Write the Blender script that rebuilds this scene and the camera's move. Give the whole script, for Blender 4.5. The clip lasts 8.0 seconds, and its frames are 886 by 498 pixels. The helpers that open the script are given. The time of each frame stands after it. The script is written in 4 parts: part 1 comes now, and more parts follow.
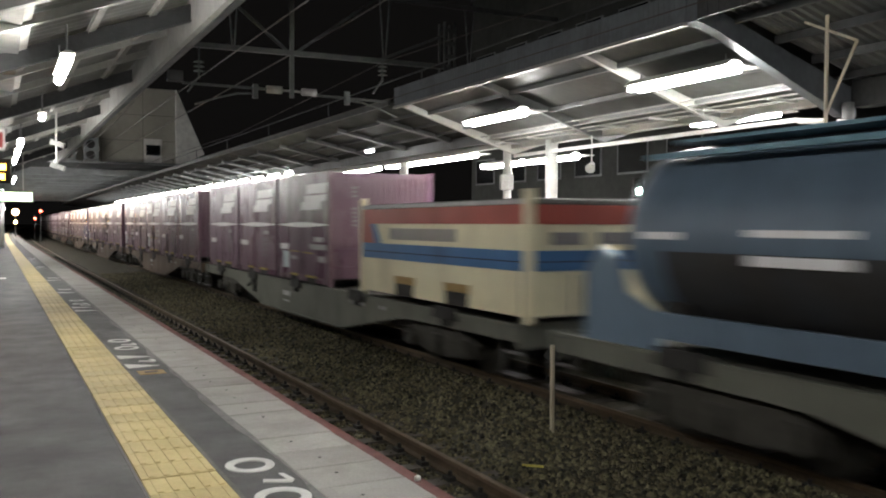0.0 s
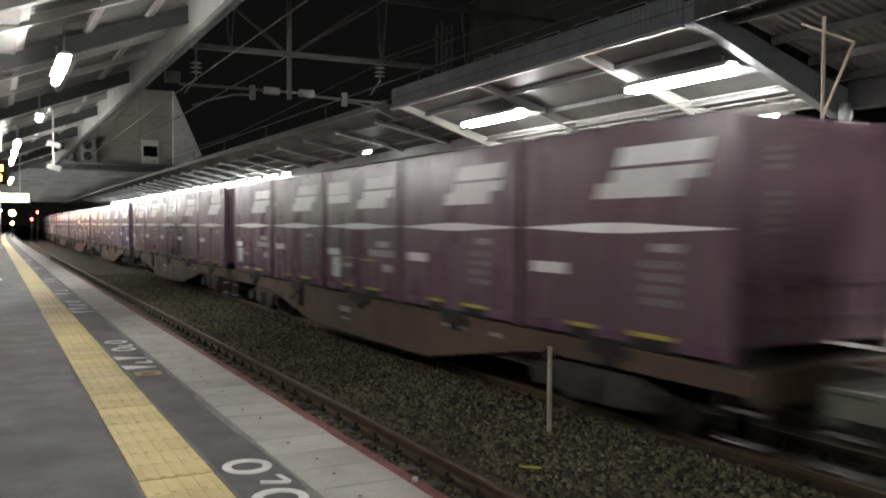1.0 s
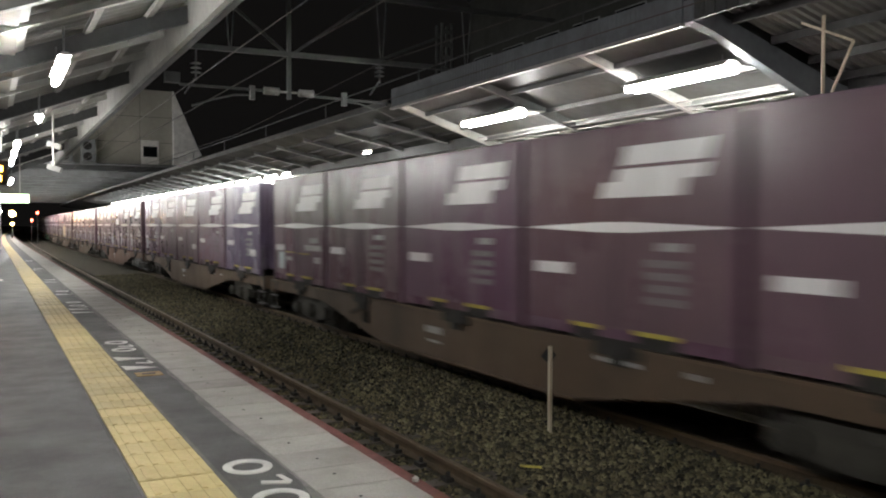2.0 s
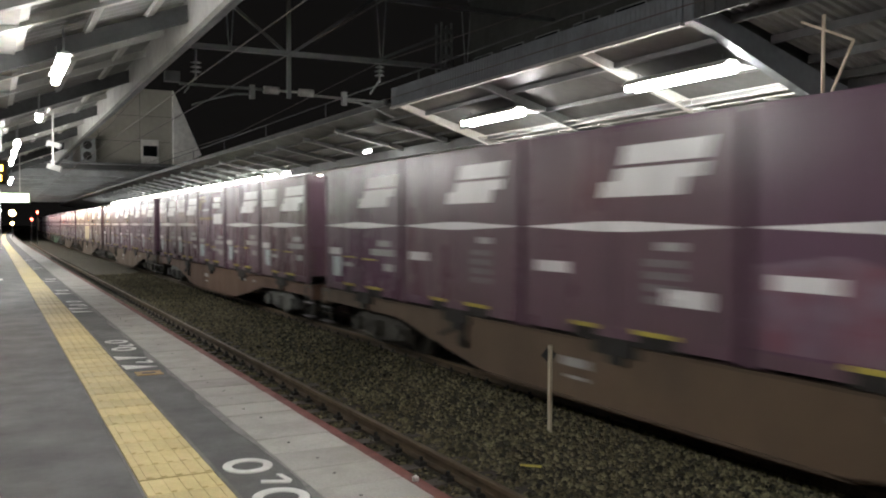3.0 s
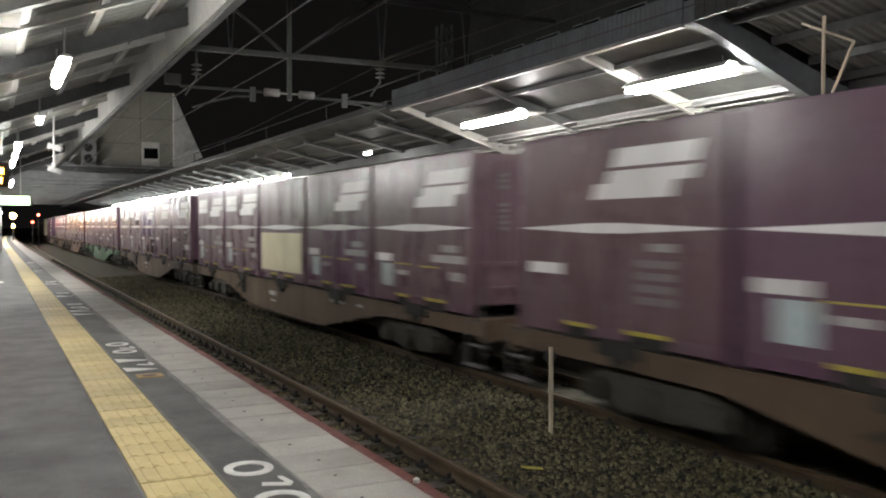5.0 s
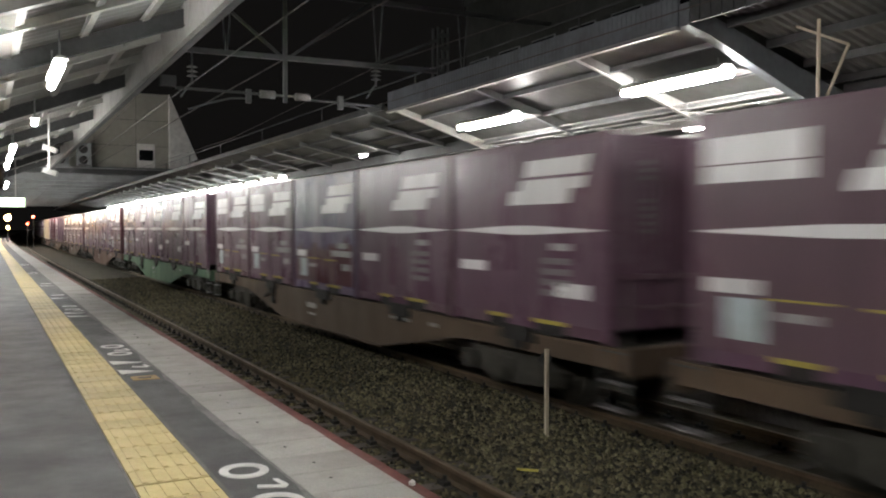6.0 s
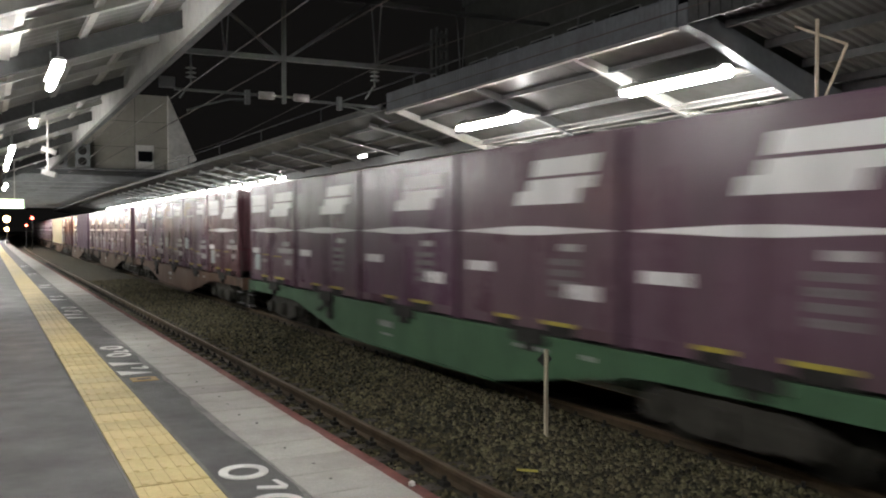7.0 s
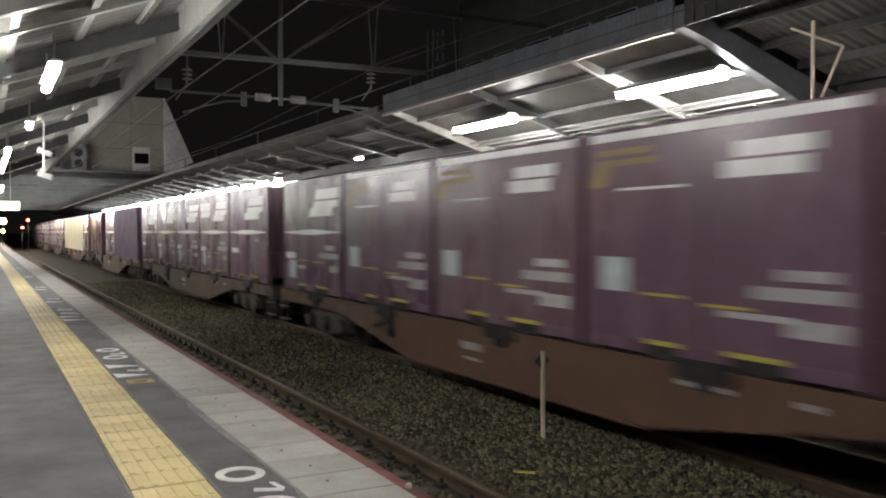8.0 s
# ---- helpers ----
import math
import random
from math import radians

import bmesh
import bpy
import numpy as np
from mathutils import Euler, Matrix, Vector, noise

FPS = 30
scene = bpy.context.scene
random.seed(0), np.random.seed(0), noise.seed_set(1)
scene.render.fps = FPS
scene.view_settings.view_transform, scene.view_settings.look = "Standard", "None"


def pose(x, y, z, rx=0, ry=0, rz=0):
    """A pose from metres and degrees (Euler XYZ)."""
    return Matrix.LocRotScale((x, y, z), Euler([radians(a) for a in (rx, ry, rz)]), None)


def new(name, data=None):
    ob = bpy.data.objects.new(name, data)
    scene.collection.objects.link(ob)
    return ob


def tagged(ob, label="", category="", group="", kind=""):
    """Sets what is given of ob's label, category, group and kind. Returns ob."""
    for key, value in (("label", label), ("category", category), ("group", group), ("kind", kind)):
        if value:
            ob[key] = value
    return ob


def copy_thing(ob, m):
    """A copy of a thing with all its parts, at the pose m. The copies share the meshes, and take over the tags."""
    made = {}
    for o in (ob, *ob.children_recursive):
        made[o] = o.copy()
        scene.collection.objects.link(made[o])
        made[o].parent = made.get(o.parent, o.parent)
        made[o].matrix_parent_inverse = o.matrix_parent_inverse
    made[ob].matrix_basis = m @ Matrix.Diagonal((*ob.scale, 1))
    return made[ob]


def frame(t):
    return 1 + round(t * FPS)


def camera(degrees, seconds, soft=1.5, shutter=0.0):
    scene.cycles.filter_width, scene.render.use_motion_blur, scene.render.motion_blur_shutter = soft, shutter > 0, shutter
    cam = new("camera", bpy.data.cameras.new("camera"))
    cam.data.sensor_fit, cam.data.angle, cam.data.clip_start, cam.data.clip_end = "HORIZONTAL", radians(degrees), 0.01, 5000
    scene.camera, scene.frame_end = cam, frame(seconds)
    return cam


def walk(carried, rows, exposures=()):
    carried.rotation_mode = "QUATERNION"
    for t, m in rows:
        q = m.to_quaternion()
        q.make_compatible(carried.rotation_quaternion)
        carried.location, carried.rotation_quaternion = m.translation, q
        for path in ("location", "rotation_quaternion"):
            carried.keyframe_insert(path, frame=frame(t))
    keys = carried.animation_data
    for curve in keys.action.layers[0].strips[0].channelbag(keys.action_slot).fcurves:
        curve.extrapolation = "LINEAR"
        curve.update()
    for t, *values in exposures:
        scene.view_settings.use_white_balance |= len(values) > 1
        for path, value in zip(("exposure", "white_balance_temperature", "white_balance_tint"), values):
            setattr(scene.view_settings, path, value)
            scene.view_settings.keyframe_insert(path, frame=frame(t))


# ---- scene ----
# Camera: held by hand at chest height on the platform, turning very slightly.
LENS = 54.57


def aim(yaw, tilt, lean):
    """Pose of the held camera: degrees to the right of the track, up, and of roll."""
    return pose(0, 0, 1.44, 90 + tilt, 0, -yaw) @ pose(0, 0, 0, 0, 0, lean)


cam = camera(LENS, 8.0, soft=2.0, shutter=0.42)
walk(cam, [
    (0.0, aim(27.574, -1.649, 0.22)),
    (0.5, aim(27.675, -1.645, 0.225)),
    (1.0, aim(27.748, -1.57, 0.237)),
    (1.5, aim(27.727, -1.562, 0.131)),
    (3.0, aim(27.744, -1.634, 0.101)),
    (3.5, aim(27.57, -1.553, 0.115)),
    (4.0, aim(27.6, -1.545, 0.0)),
    (4.5, aim(27.613, -1.547, -0.03)),
    (6.0, aim(27.98, -1.36, 0.052)),
    (6.5, aim(28.029, -1.328, -0.031)),
    (7.0, aim(28.033, -1.321, -0.073)),
    (7.5, aim(28.173, -1.27, -0.125)),
    (8.0, aim(28.25, -1.2, -0.114)),
], exposures=[(0.0, 1.74), (0.5, 1.78), (1.0, 1.84), (1.5, 1.93), (3.0, 2.02), (3.5, 2.1), (4.5, 2.03), (6.0, 2.02), (7.0, 2.03), (8.0, 2.08)])

# Night: a black town sky; all light comes from the platform lamps.
world = bpy.data.worlds.new("night_sky")
scene.world = world
world.use_nodes = True
world.node_tree.nodes["Background"].inputs["Color"].default_value = (0.45, 0.42, 0.4, 1)
world.node_tree.nodes["Background"].inputs["Strength"].default_value = 0.0028

TUBE = 40.0         # radiance of the fluorescent tubes
RAIL_Z = -0.92      # rail top below the platform
TRACK_1, TRACK_2 = 3.52, 7.53
EDGE = 2.14         # platform edge
FAR_EDGE = 8.98     # edge of the opposite platform


def bend(y):
    """The line bends gently to the right far off."""
    return max(0.0, y - 60) ** 2 / 8000


# ---- materials ----
def make(name):
    m = bpy.data.materials.new(name)
    m.use_nodes = True
    return m, m.node_tree.nodes, m.node_tree.links, m.node_tree.nodes["Principled BSDF"]


def noise_at(nodes, links, scale, detail, coord, rough=0.6):
    n = nodes.new("ShaderNodeTexNoise")
    n.inputs["Scale"].default_value, n.inputs["Detail"].default_value = scale, detail
    n.inputs["Roughness"].default_value = rough
    links.new(coord, n.inputs["Vector"])
    return n.outputs["Fac"]


def ramp(nodes, links, fac, lo, hi, a, b):
    r = nodes.new("ShaderNodeMapRange")
    r.inputs["From Min"].default_value, r.inputs["From Max"].default_value = lo, hi
    r.inputs["To Min"].default_value, r.inputs["To Max"].default_value = a, b
    links.new(fac, r.inputs["Value"])
    return r.outputs["Result"]


def mix(nodes, links, fac, a, b):
    x = nodes.new("ShaderNodeMix")
    x.data_type = "RGBA"
    if isinstance(fac, float):
        x.inputs["Factor"].default_value = fac
    else:
        links.new(fac, x.inputs["Factor"])
    for sock, v in ((x.inputs["A"], a), (x.inputs["B"], b)):
        if isinstance(v, tuple):
            sock.default_value = (*v, 1)
        else:
            links.new(v, sock)
    return x.outputs["Result"]


def surface(name, base, second=None, dirt=None, rough=0.6, metal=0.0, grain=40.0, stain=1.5, bump=0.15,
            amount=0.55, vary=0.0, island=False, stretch=(1, 1, 1), other=None, distance=0.004, gloss=0.5):
    """A worn surface: two paint tones by grain, dirt in large stains, fine relief."""
    m, nodes, links, bsdf = make(name)
    tc = nodes.new("ShaderNodeTexCoord")
    mp = nodes.new("ShaderNodeMapping")
    mp.inputs["Scale"].default_value = stretch
    links.new(tc.outputs["Object"], mp.inputs["Vector"])
    info = nodes.new("ShaderNodeObjectInfo")
    add = nodes.new("ShaderNodeVectorMath")
    add.operation = "MULTIPLY_ADD"
    links.new(info.outputs["Random"], add.inputs[0])
    add.inputs[1].default_value = (31, 17, 9)
    links.new(mp.outputs["Vector"], add.inputs[2])
    v = add.outputs["Vector"]
    second = second or tuple(c * 0.75 for c in base)
    dirt = dirt or tuple(c * 0.45 for c in base)
    g = noise_at(nodes, links, grain, 4, v)
    s = noise_at(nodes, links, stain, 5, v, 0.65)
    c = mix(nodes, links, ramp(nodes, links, g, 0.35, 0.65, 0, 1), base, second)
    if other:
        c = mix(nodes, links, ramp(nodes, links, info.outputs["Random"], 0, 1, 0, 1), c, other)
    c = mix(nodes, links, ramp(nodes, links, s, 0.45, 0.72, 0, amount), c, dirt)
    if vary:
        src = info.outputs["Random"]
        if island:
            src = nodes.new("ShaderNodeNewGeometry").outputs["Random Per Island"]
        hsv = nodes.new("ShaderNodeHueSaturation")
        links.new(ramp(nodes, links, src, 0, 1, 1 - vary, 1 + vary), hsv.inputs["Value"])
        links.new(c, hsv.inputs["Color"])
        c = hsv.outputs["Color"]
    links.new(c, bsdf.inputs["Base Color"])
    links.new(ramp(nodes, links, s, 0.3, 0.7, max(0.05, rough * 0.85), min(1, rough * 1.25)), bsdf.inputs["Roughness"])
    bsdf.inputs["Metallic"].default_value = metal
    bsdf.inputs["Specular IOR Level"].default_value = gloss
    if bump:
        b = nodes.new("ShaderNodeBump")
        b.inputs["Strength"].default_value, b.inputs["Distance"].default_value = bump, distance
        links.new(g, b.inputs["Height"])
        links.new(b.outputs["Normal"], bsdf.inputs["Normal"])
    return m


def glow(name, color, strength):
    m, nodes, links, bsdf = make(name)
    bsdf.inputs["Base Color"].default_value = (0.8, 0.8, 0.8, 1)
    bsdf.inputs["Emission Color"].default_value = (*color, 1)
    bsdf.inputs["Emission Strength"].default_value = strength
    return m


ASPHALT = surface("asphalt", (0.085, 0.084, 0.082), (0.055, 0.055, 0.055), (0.045, 0.045, 0.046), 0.62, grain=150, stain=2.2, bump=0.6, amount=0.5)
CONCRETE = surface("platform_slab", (0.36, 0.345, 0.32), (0.29, 0.28, 0.26), (0.2, 0.19, 0.17), 0.72, grain=60, stain=2.0, bump=0.25, vary=0.08)
MORTAR = surface("grey_mortar", (0.19, 0.185, 0.175), (0.15, 0.147, 0.14), (0.1, 0.098, 0.095), 0.75, grain=40, stain=5, bump=0.3, amount=0.8)
TACTILE = surface("tactile_yellow", (0.56, 0.455, 0.215), (0.5, 0.405, 0.185), (0.34, 0.275, 0.14), 0.6, grain=45, stain=2.5, bump=0.2, amount=0.45, vary=0.13)
NOSING = surface("red_nosing", (0.155, 0.045, 0.034), (0.115, 0.034, 0.027), (0.06, 0.03, 0.025), 0.7, grain=30, stain=3)
WALLCON = surface("old_concrete", (0.17, 0.16, 0.15), None, (0.06, 0.055, 0.05), 0.8, grain=15, stain=0.7, bump=0.4)
BALLAST = surface("ballast", (0.07, 0.062, 0.036), (0.038, 0.034, 0.021), (0.025, 0.022, 0.016), 0.9, grain=16, stain=0.9, bump=1.0, distance=0.05)
STONE = surface("ballast_stone", (0.118, 0.104, 0.056), (0.072, 0.064, 0.036), (0.04, 0.036, 0.022), 0.88, grain=25, stain=0.6, bump=0.3, vary=0.9, island=True)
EARTH = surface("dark_earth", (0.05, 0.048, 0.042), None, None, 0.95, grain=1.5, stain=0.05)
RAILSTEEL = surface("rusty_rail", (0.092, 0.064, 0.034), (0.07, 0.05, 0.028), (0.04, 0.03, 0.024), 0.62, 0.3, grain=25, stain=3)
RAILTOP = surface("rail_head", (0.15, 0.105, 0.065), (0.12, 0.085, 0.052), (0.09, 0.062, 0.04), 0.5, 0.45, grain=30, stain=2, bump=0.05)
CLIP = surface("dark_clip", (0.03, 0.028, 0.025), None, None, 0.7, 0.3)
SLEEPER = surface("sleeper_concrete", (0.085, 0.075, 0.062), None, (0.03, 0.026, 0.022), 0.85, grain=20, stain=2)
WHITEPAINT = surface("worn_white_paint", (0.66, 0.66, 0.63), (0.58, 0.58, 0.55), (0.32, 0.31, 0.3), 0.6, grain=50, stain=5, amount=0.6, bump=0.1)
ORANGEPAINT = surface("orange_floor_mark", (0.4, 0.26, 0.09), None, (0.2, 0.12, 0.05), 0.6, grain=40, stain=6)
STEELWHITE = surface("painted_steel_pale", (0.52, 0.52, 0.49), (0.46, 0.46, 0.43), (0.26, 0.24, 0.21), 0.5, grain=12, stain=1.2, bump=0.06)
STEELGREY = surface("painted_steel_grey", (0.2, 0.21, 0.21), (0.16, 0.17, 0.17), (0.09, 0.085, 0.08), 0.55, grain=12, stain=1.2, bump=0.08)
STEELDARK = surface("painted_steel_dark", (0.05, 0.052, 0.052), None, (0.025, 0.024, 0.022), 0.6, grain=12, stain=1.2, bump=0.08)
FASCIAPALE = surface("pale_fascia", (0.34, 0.335, 0.315), (0.29, 0.285, 0.27), (0.17, 0.16, 0.145), 0.5, grain=8, stain=1.2, bump=0.06)
OWNSHEET = surface("near_roof_sheet", (0.31, 0.31, 0.297), (0.265, 0.265, 0.255), (0.19, 0.18, 0.165), 0.5, grain=6, stain=0.9, bump=0.06, gloss=0.15)
SHEET = surface("roof_sheet", (0.088, 0.09, 0.086), (0.072, 0.074, 0.07), (0.065, 0.062, 0.057), 0.55, grain=6, stain=0.9, bump=0.06, vary=0.06)
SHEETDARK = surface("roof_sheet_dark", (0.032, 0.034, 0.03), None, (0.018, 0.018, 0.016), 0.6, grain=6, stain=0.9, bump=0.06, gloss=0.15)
FASCIA = surface("fascia_bluegrey", (0.125, 0.138, 0.15), (0.105, 0.115, 0.125), (0.07, 0.07, 0.07), 0.55, grain=8, stain=1.4, bump=0.08)
GALV = surface("galvanised_steel", (0.115, 0.12, 0.118), (0.092, 0.096, 0.095), (0.07, 0.07, 0.065), 0.5, 0.5, grain=20, stain=2, bump=0.08)
CERAMIC = surface("insulator_ceramic", (0.3, 0.29, 0.27), None, (0.2, 0.19, 0.17), 0.3, grain=10, stain=4, bump=0.03)
WIRE = surface("copper_wire", (0.1, 0.085, 0.075), None, None, 0.5, 0.7, grain=10, stain=1, bump=0)
WALLPALE = surface("pale_wall_panel", (0.39, 0.375, 0.32), (0.355, 0.34, 0.29), (0.25, 0.24, 0.2), 0.7, grain=3, stain=0.35, bump=0.08)
WALLWHITE = surface("white_wall_panel", (0.82, 0.81, 0.77), (0.64, 0.63, 0.6), (0.45, 0.44, 0.4), 0.6, grain=3, stain=0.4, bump=0.05)
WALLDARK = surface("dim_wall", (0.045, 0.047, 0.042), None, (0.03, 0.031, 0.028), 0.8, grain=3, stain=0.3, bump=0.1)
BLACKGLASS = surface("dark_window_glass", (0.012, 0.014, 0.016), None, None, 0.12, grain=3, stain=1, bump=0)
PLASTIC = surface("pale_plastic", (0.36, 0.36, 0.34), None, (0.3, 0.29, 0.27), 0.45, grain=20, stain=4, bump=0.03)
SIGNRED = surface("sign_red", (0.4, 0.05, 0.04), None, None, 0.45, grain=20, stain=4, bump=0.0)
WOOD = surface("weathered_stake", (0.62, 0.56, 0.43), (0.54, 0.47, 0.35), (0.2, 0.16, 0.11), 0.7, grain=60, stain=8, stretch=(1, 1, 0.1))
OCHRE = surface("faded_ochre_paint", (0.3, 0.21, 0.07), (0.22, 0.15, 0.06), (0.13, 0.085, 0.06), 0.5, grain=25, stain=4, amount=0.8)
MOTTLE = surface("patched_paint", (0.22, 0.16, 0.21), (0.16, 0.1, 0.14), (0.2, 0.05, 0.07), 0.35, grain=3, stain=2.4, bump=0.04, amount=0.9)
YELLOW = surface("yellow_paint", (0.6, 0.5, 0.08), (0.43, 0.36, 0.06), (0.18, 0.14, 0.05), 0.5, grain=30, stain=5, amount=0.7)
TUBEGLOW = glow("tube_light", (1.0, 0.985, 0.955), TUBE)
GREENSIGN = glow("lit_sign_face", (0.7, 1.0, 0.6), 1.6)
AMBER = glow("amber_glow", (1.0, 0.5, 0.14), 22.0)
AMBERDOT = glow("amber_figures", (1.0, 0.45, 0.05), 5.0)
BELLYDARK = surface("dark_tank_belly", (0.035, 0.032, 0.03), (0.025, 0.023, 0.022), (0.05, 0.06, 0.075), 0.6, grain=8, stain=1.2, bump=0.1)
REDLAMP = glow("red_lamp", (1.0, 0.06, 0.03), 12.0)
GREENLAMP = glow("green_lamp", (0.55, 1.0, 0.8), 25.0)
WARMWIN = glow("lit_window", (1.0, 0.85, 0.6), 0.6)


def paint(name, base, second, dirt, rough=0.27, vary=0.12, other=None):
    return surface(name, base, second, dirt, rough, grain=9, stain=1.1, bump=0.13, amount=0.55, vary=vary, other=other, stretch=(1, 1, 0.35), gloss=0.36)


WINE = paint("wine_paint", (0.168, 0.091, 0.143), (0.148, 0.08, 0.125), (0.077, 0.058, 0.066), other=(0.138, 0.088, 0.101))
WINEBLUE = paint("faded_violet_paint", (0.2, 0.165, 0.25), (0.17, 0.135, 0.21), (0.11, 0.06, 0.09))
WINEDULL = surface("dull_violet_paint", (0.11, 0.06, 0.105), (0.095, 0.052, 0.09), (0.06, 0.04, 0.055), 0.6, grain=9, stain=1.1, bump=0.05)
WINERED = paint("red_wine_paint", (0.135, 0.055, 0.068), (0.115, 0.048, 0.058), (0.08, 0.048, 0.055))
CREAM = paint("cream_paint", (0.8, 0.74, 0.52), (0.74, 0.68, 0.47), (0.42, 0.36, 0.24), 0.45)
REDBAND = paint("red_band", (0.36, 0.06, 0.04), (0.3, 0.05, 0.035), (0.14, 0.05, 0.04), 0.45)
BLUEBAND = paint("blue_band", (0.04, 0.14, 0.33), (0.035, 0.12, 0.28), (0.04, 0.07, 0.12), 0.45)
TANKBLUE = paint("tank_blue", (0.125, 0.175, 0.235), (0.11, 0.155, 0.21), (0.045, 0.06, 0.08), 0.4)
TANKRAIL = paint("pale_blue_rail", (0.12, 0.24, 0.3), (0.1, 0.2, 0.26), (0.07, 0.11, 0.13), 0.45)
DECAL = surface("decal_white", (0.88, 0.87, 0.87), (0.76, 0.75, 0.76), (0.46, 0.44, 0.43), 0.35, grain=9, stain=3, bump=0, amount=0.55, vary=0.1, stretch=(1, 1, 0.12))
DECALGREY = surface("decal_grey", (0.25, 0.235, 0.24), (0.17, 0.155, 0.16), (0.11, 0.1, 0.1), 0.5, grain=22, stain=6, bump=0)
DECALMID = surface("decal_worn", (0.45, 0.44, 0.44), (0.36, 0.35, 0.35), (0.2, 0.19, 0.19), 0.45, grain=16, stain=5, bump=0, vary=0.2)
DECALPALE = surface("document_panel", (0.55, 0.62, 0.63), (0.42, 0.52, 0.56), (0.38, 0.38, 0.28), 0.4, grain=6, stain=3, bump=0)
FRAMEBROWN = paint("wagon_brown", (0.122, 0.082, 0.052), (0.098, 0.067, 0.044), (0.046, 0.038, 0.031), 0.6, 0.18)
FRAMEGREY = paint("wagon_grey", (0.15, 0.152, 0.124), (0.122, 0.124, 0.1), (0.07, 0.068, 0.06), 0.6)
FRAMEGREEN = paint("wagon_green", (0.075, 0.16, 0.085), (0.062, 0.13, 0.07), (0.035, 0.06, 0.04), 0.55)
FRAMERUST = paint("wagon_rust", (0.135, 0.072, 0.044), (0.11, 0.06, 0.038), (0.07, 0.045, 0.033), 0.6)
BOGIE = surface("bogie_grime", (0.058, 0.054, 0.044), None, (0.03, 0.027, 0.022), 0.75, 0.2, grain=12, stain=3)
BOGIEGREY = surface("bogie_grey", (0.11, 0.112, 0.105), None, (0.06, 0.057, 0.05), 0.7, 0.1, grain=12, stain=3)
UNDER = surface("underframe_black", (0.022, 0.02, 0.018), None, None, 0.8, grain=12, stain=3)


# ---- building helpers ----
def box(bm, x0, x1, y0, y1, z0, z1):
    v = [bm.verts.new(p) for p in ((x0, y0, z0), (x1, y0, z0), (x1, y1, z0), (x0, y1, z0), (x0, y0, z1), (x1, y0, z1), (x1, y1, z1), (x0, y1, z1))]
    for f in ((0, 3, 2, 1), (4, 5, 6, 7), (0, 1, 5, 4), (1, 2, 6, 5), (2, 3, 7, 6), (3, 0, 4, 7)):
        bm.faces.new([v[i] for i in f])
    return v


def bar(bm, a, b, w, h, up=(0, 0, 1)):
    """A beam of w by h from a to b."""
    a, b = Vector(a), Vector(b)
    d = (b - a).normalized()
    s = d.cross(Vector(up))
    s = s.normalized() if s.length > 1e-4 else Vector((1, 0, 0))
    u = s.cross(d)
    q = [[bm.verts.new(p + s * w / 2 * i + u * h / 2 * j) for i, j in ((-1, -1), (1, -1), (1, 1), (-1, 1))] for p in (a, b)]
    bm.faces.new(q[0][::-1]), bm.faces.new(q[1])
    for i in range(4):
        bm.faces.new((q[0][i], q[0][(i + 1) % 4], q[1][(i + 1) % 4], q[1][i]))


def tube(bm, a, b, r, n=10, r2=None):
    a, b = Vector(a), Vector(b)
    d = (b - a).normalized()
    s = d.orthogonal().normalized()
    u = d.cross(s)
    q = [[bm.verts.new(p + (s * math.cos(k * math.tau / n) + u * math.sin(k * math.tau / n)) * rr) for k in range(n)] for p, rr in ((a, r), (b, r if r2 is None else r2))]
    bm.faces.new(q[0][::-1]), bm.faces.new(q[1])
    for i in range(n):
        f = bm.faces.new((q[0][i], q[0][(i + 1) % n], q[1][(i + 1) % n], q[1][i]))
        f.smooth = n > 8


def plate(bm, pts, axis, lo, hi):
    """A polygon, given in the two other axes, with thickness along axis from lo to hi."""
    def place(p, c):
        q = list(p)
        q.insert("xyz".index(axis), c)
        return q
    a, b = [bm.verts.new(place(p, lo)) for p in pts], [bm.verts.new(place(p, hi)) for p in pts]
    bm.faces.new(a), bm.faces.new(b[::-1])
    for i in range(len(pts)):
        j = (i + 1) % len(pts)
        bm.faces.new((a[j], a[i], b[i], b[j]))


def disc_ring(bm, x, y, z0, z1, rx, ry, ix, iy, n=28):
    """A flat ring with thickness."""
    rings = []
    for z in (z0, z1):
        for a, b in ((rx, ry), (ix, iy)):
            rings.append([bm.verts.new((x + a * math.cos(k * math.tau / n), y + b * math.sin(k * math.tau / n), z)) for k in range(n)])
    lo, li, to, ti = rings
    for i in range(n):
        j = (i + 1) % n
        for q in ((to[i], to[j], ti[j], ti[i]), (lo[j], lo[i], li[i], li[j]), (lo[i], lo[j], to[j], to[i]), (li[j], li[i], ti[i], ti[j])):
            bm.faces.new(q)


def corrugated(bm, x0, z0, x1, z1, y0, y1, pitch, depth, thick=0.004):
    """A ribbed sheet that slopes from (x0, z0) to (x1, z1); its ribs run down the slope."""
    n = max(2, round((y1 - y0) / pitch))
    rows = []
    for k in range(4 * n + 1):
        y = y0 + (y1 - y0) * k / (4 * n)
        d = (0, depth, depth, 0)[k % 4]
        rows.append([bm.verts.new((x, y, z + d + t)) for t in (0, thick) for x, z in ((x0, z0), (x1, z1))])
    for a, b in zip(rows, rows[1:]):
        bm.faces.new((a[0], a[1], b[1], b[0])), bm.faces.new((a[2], b[2], b[3], a[3]))


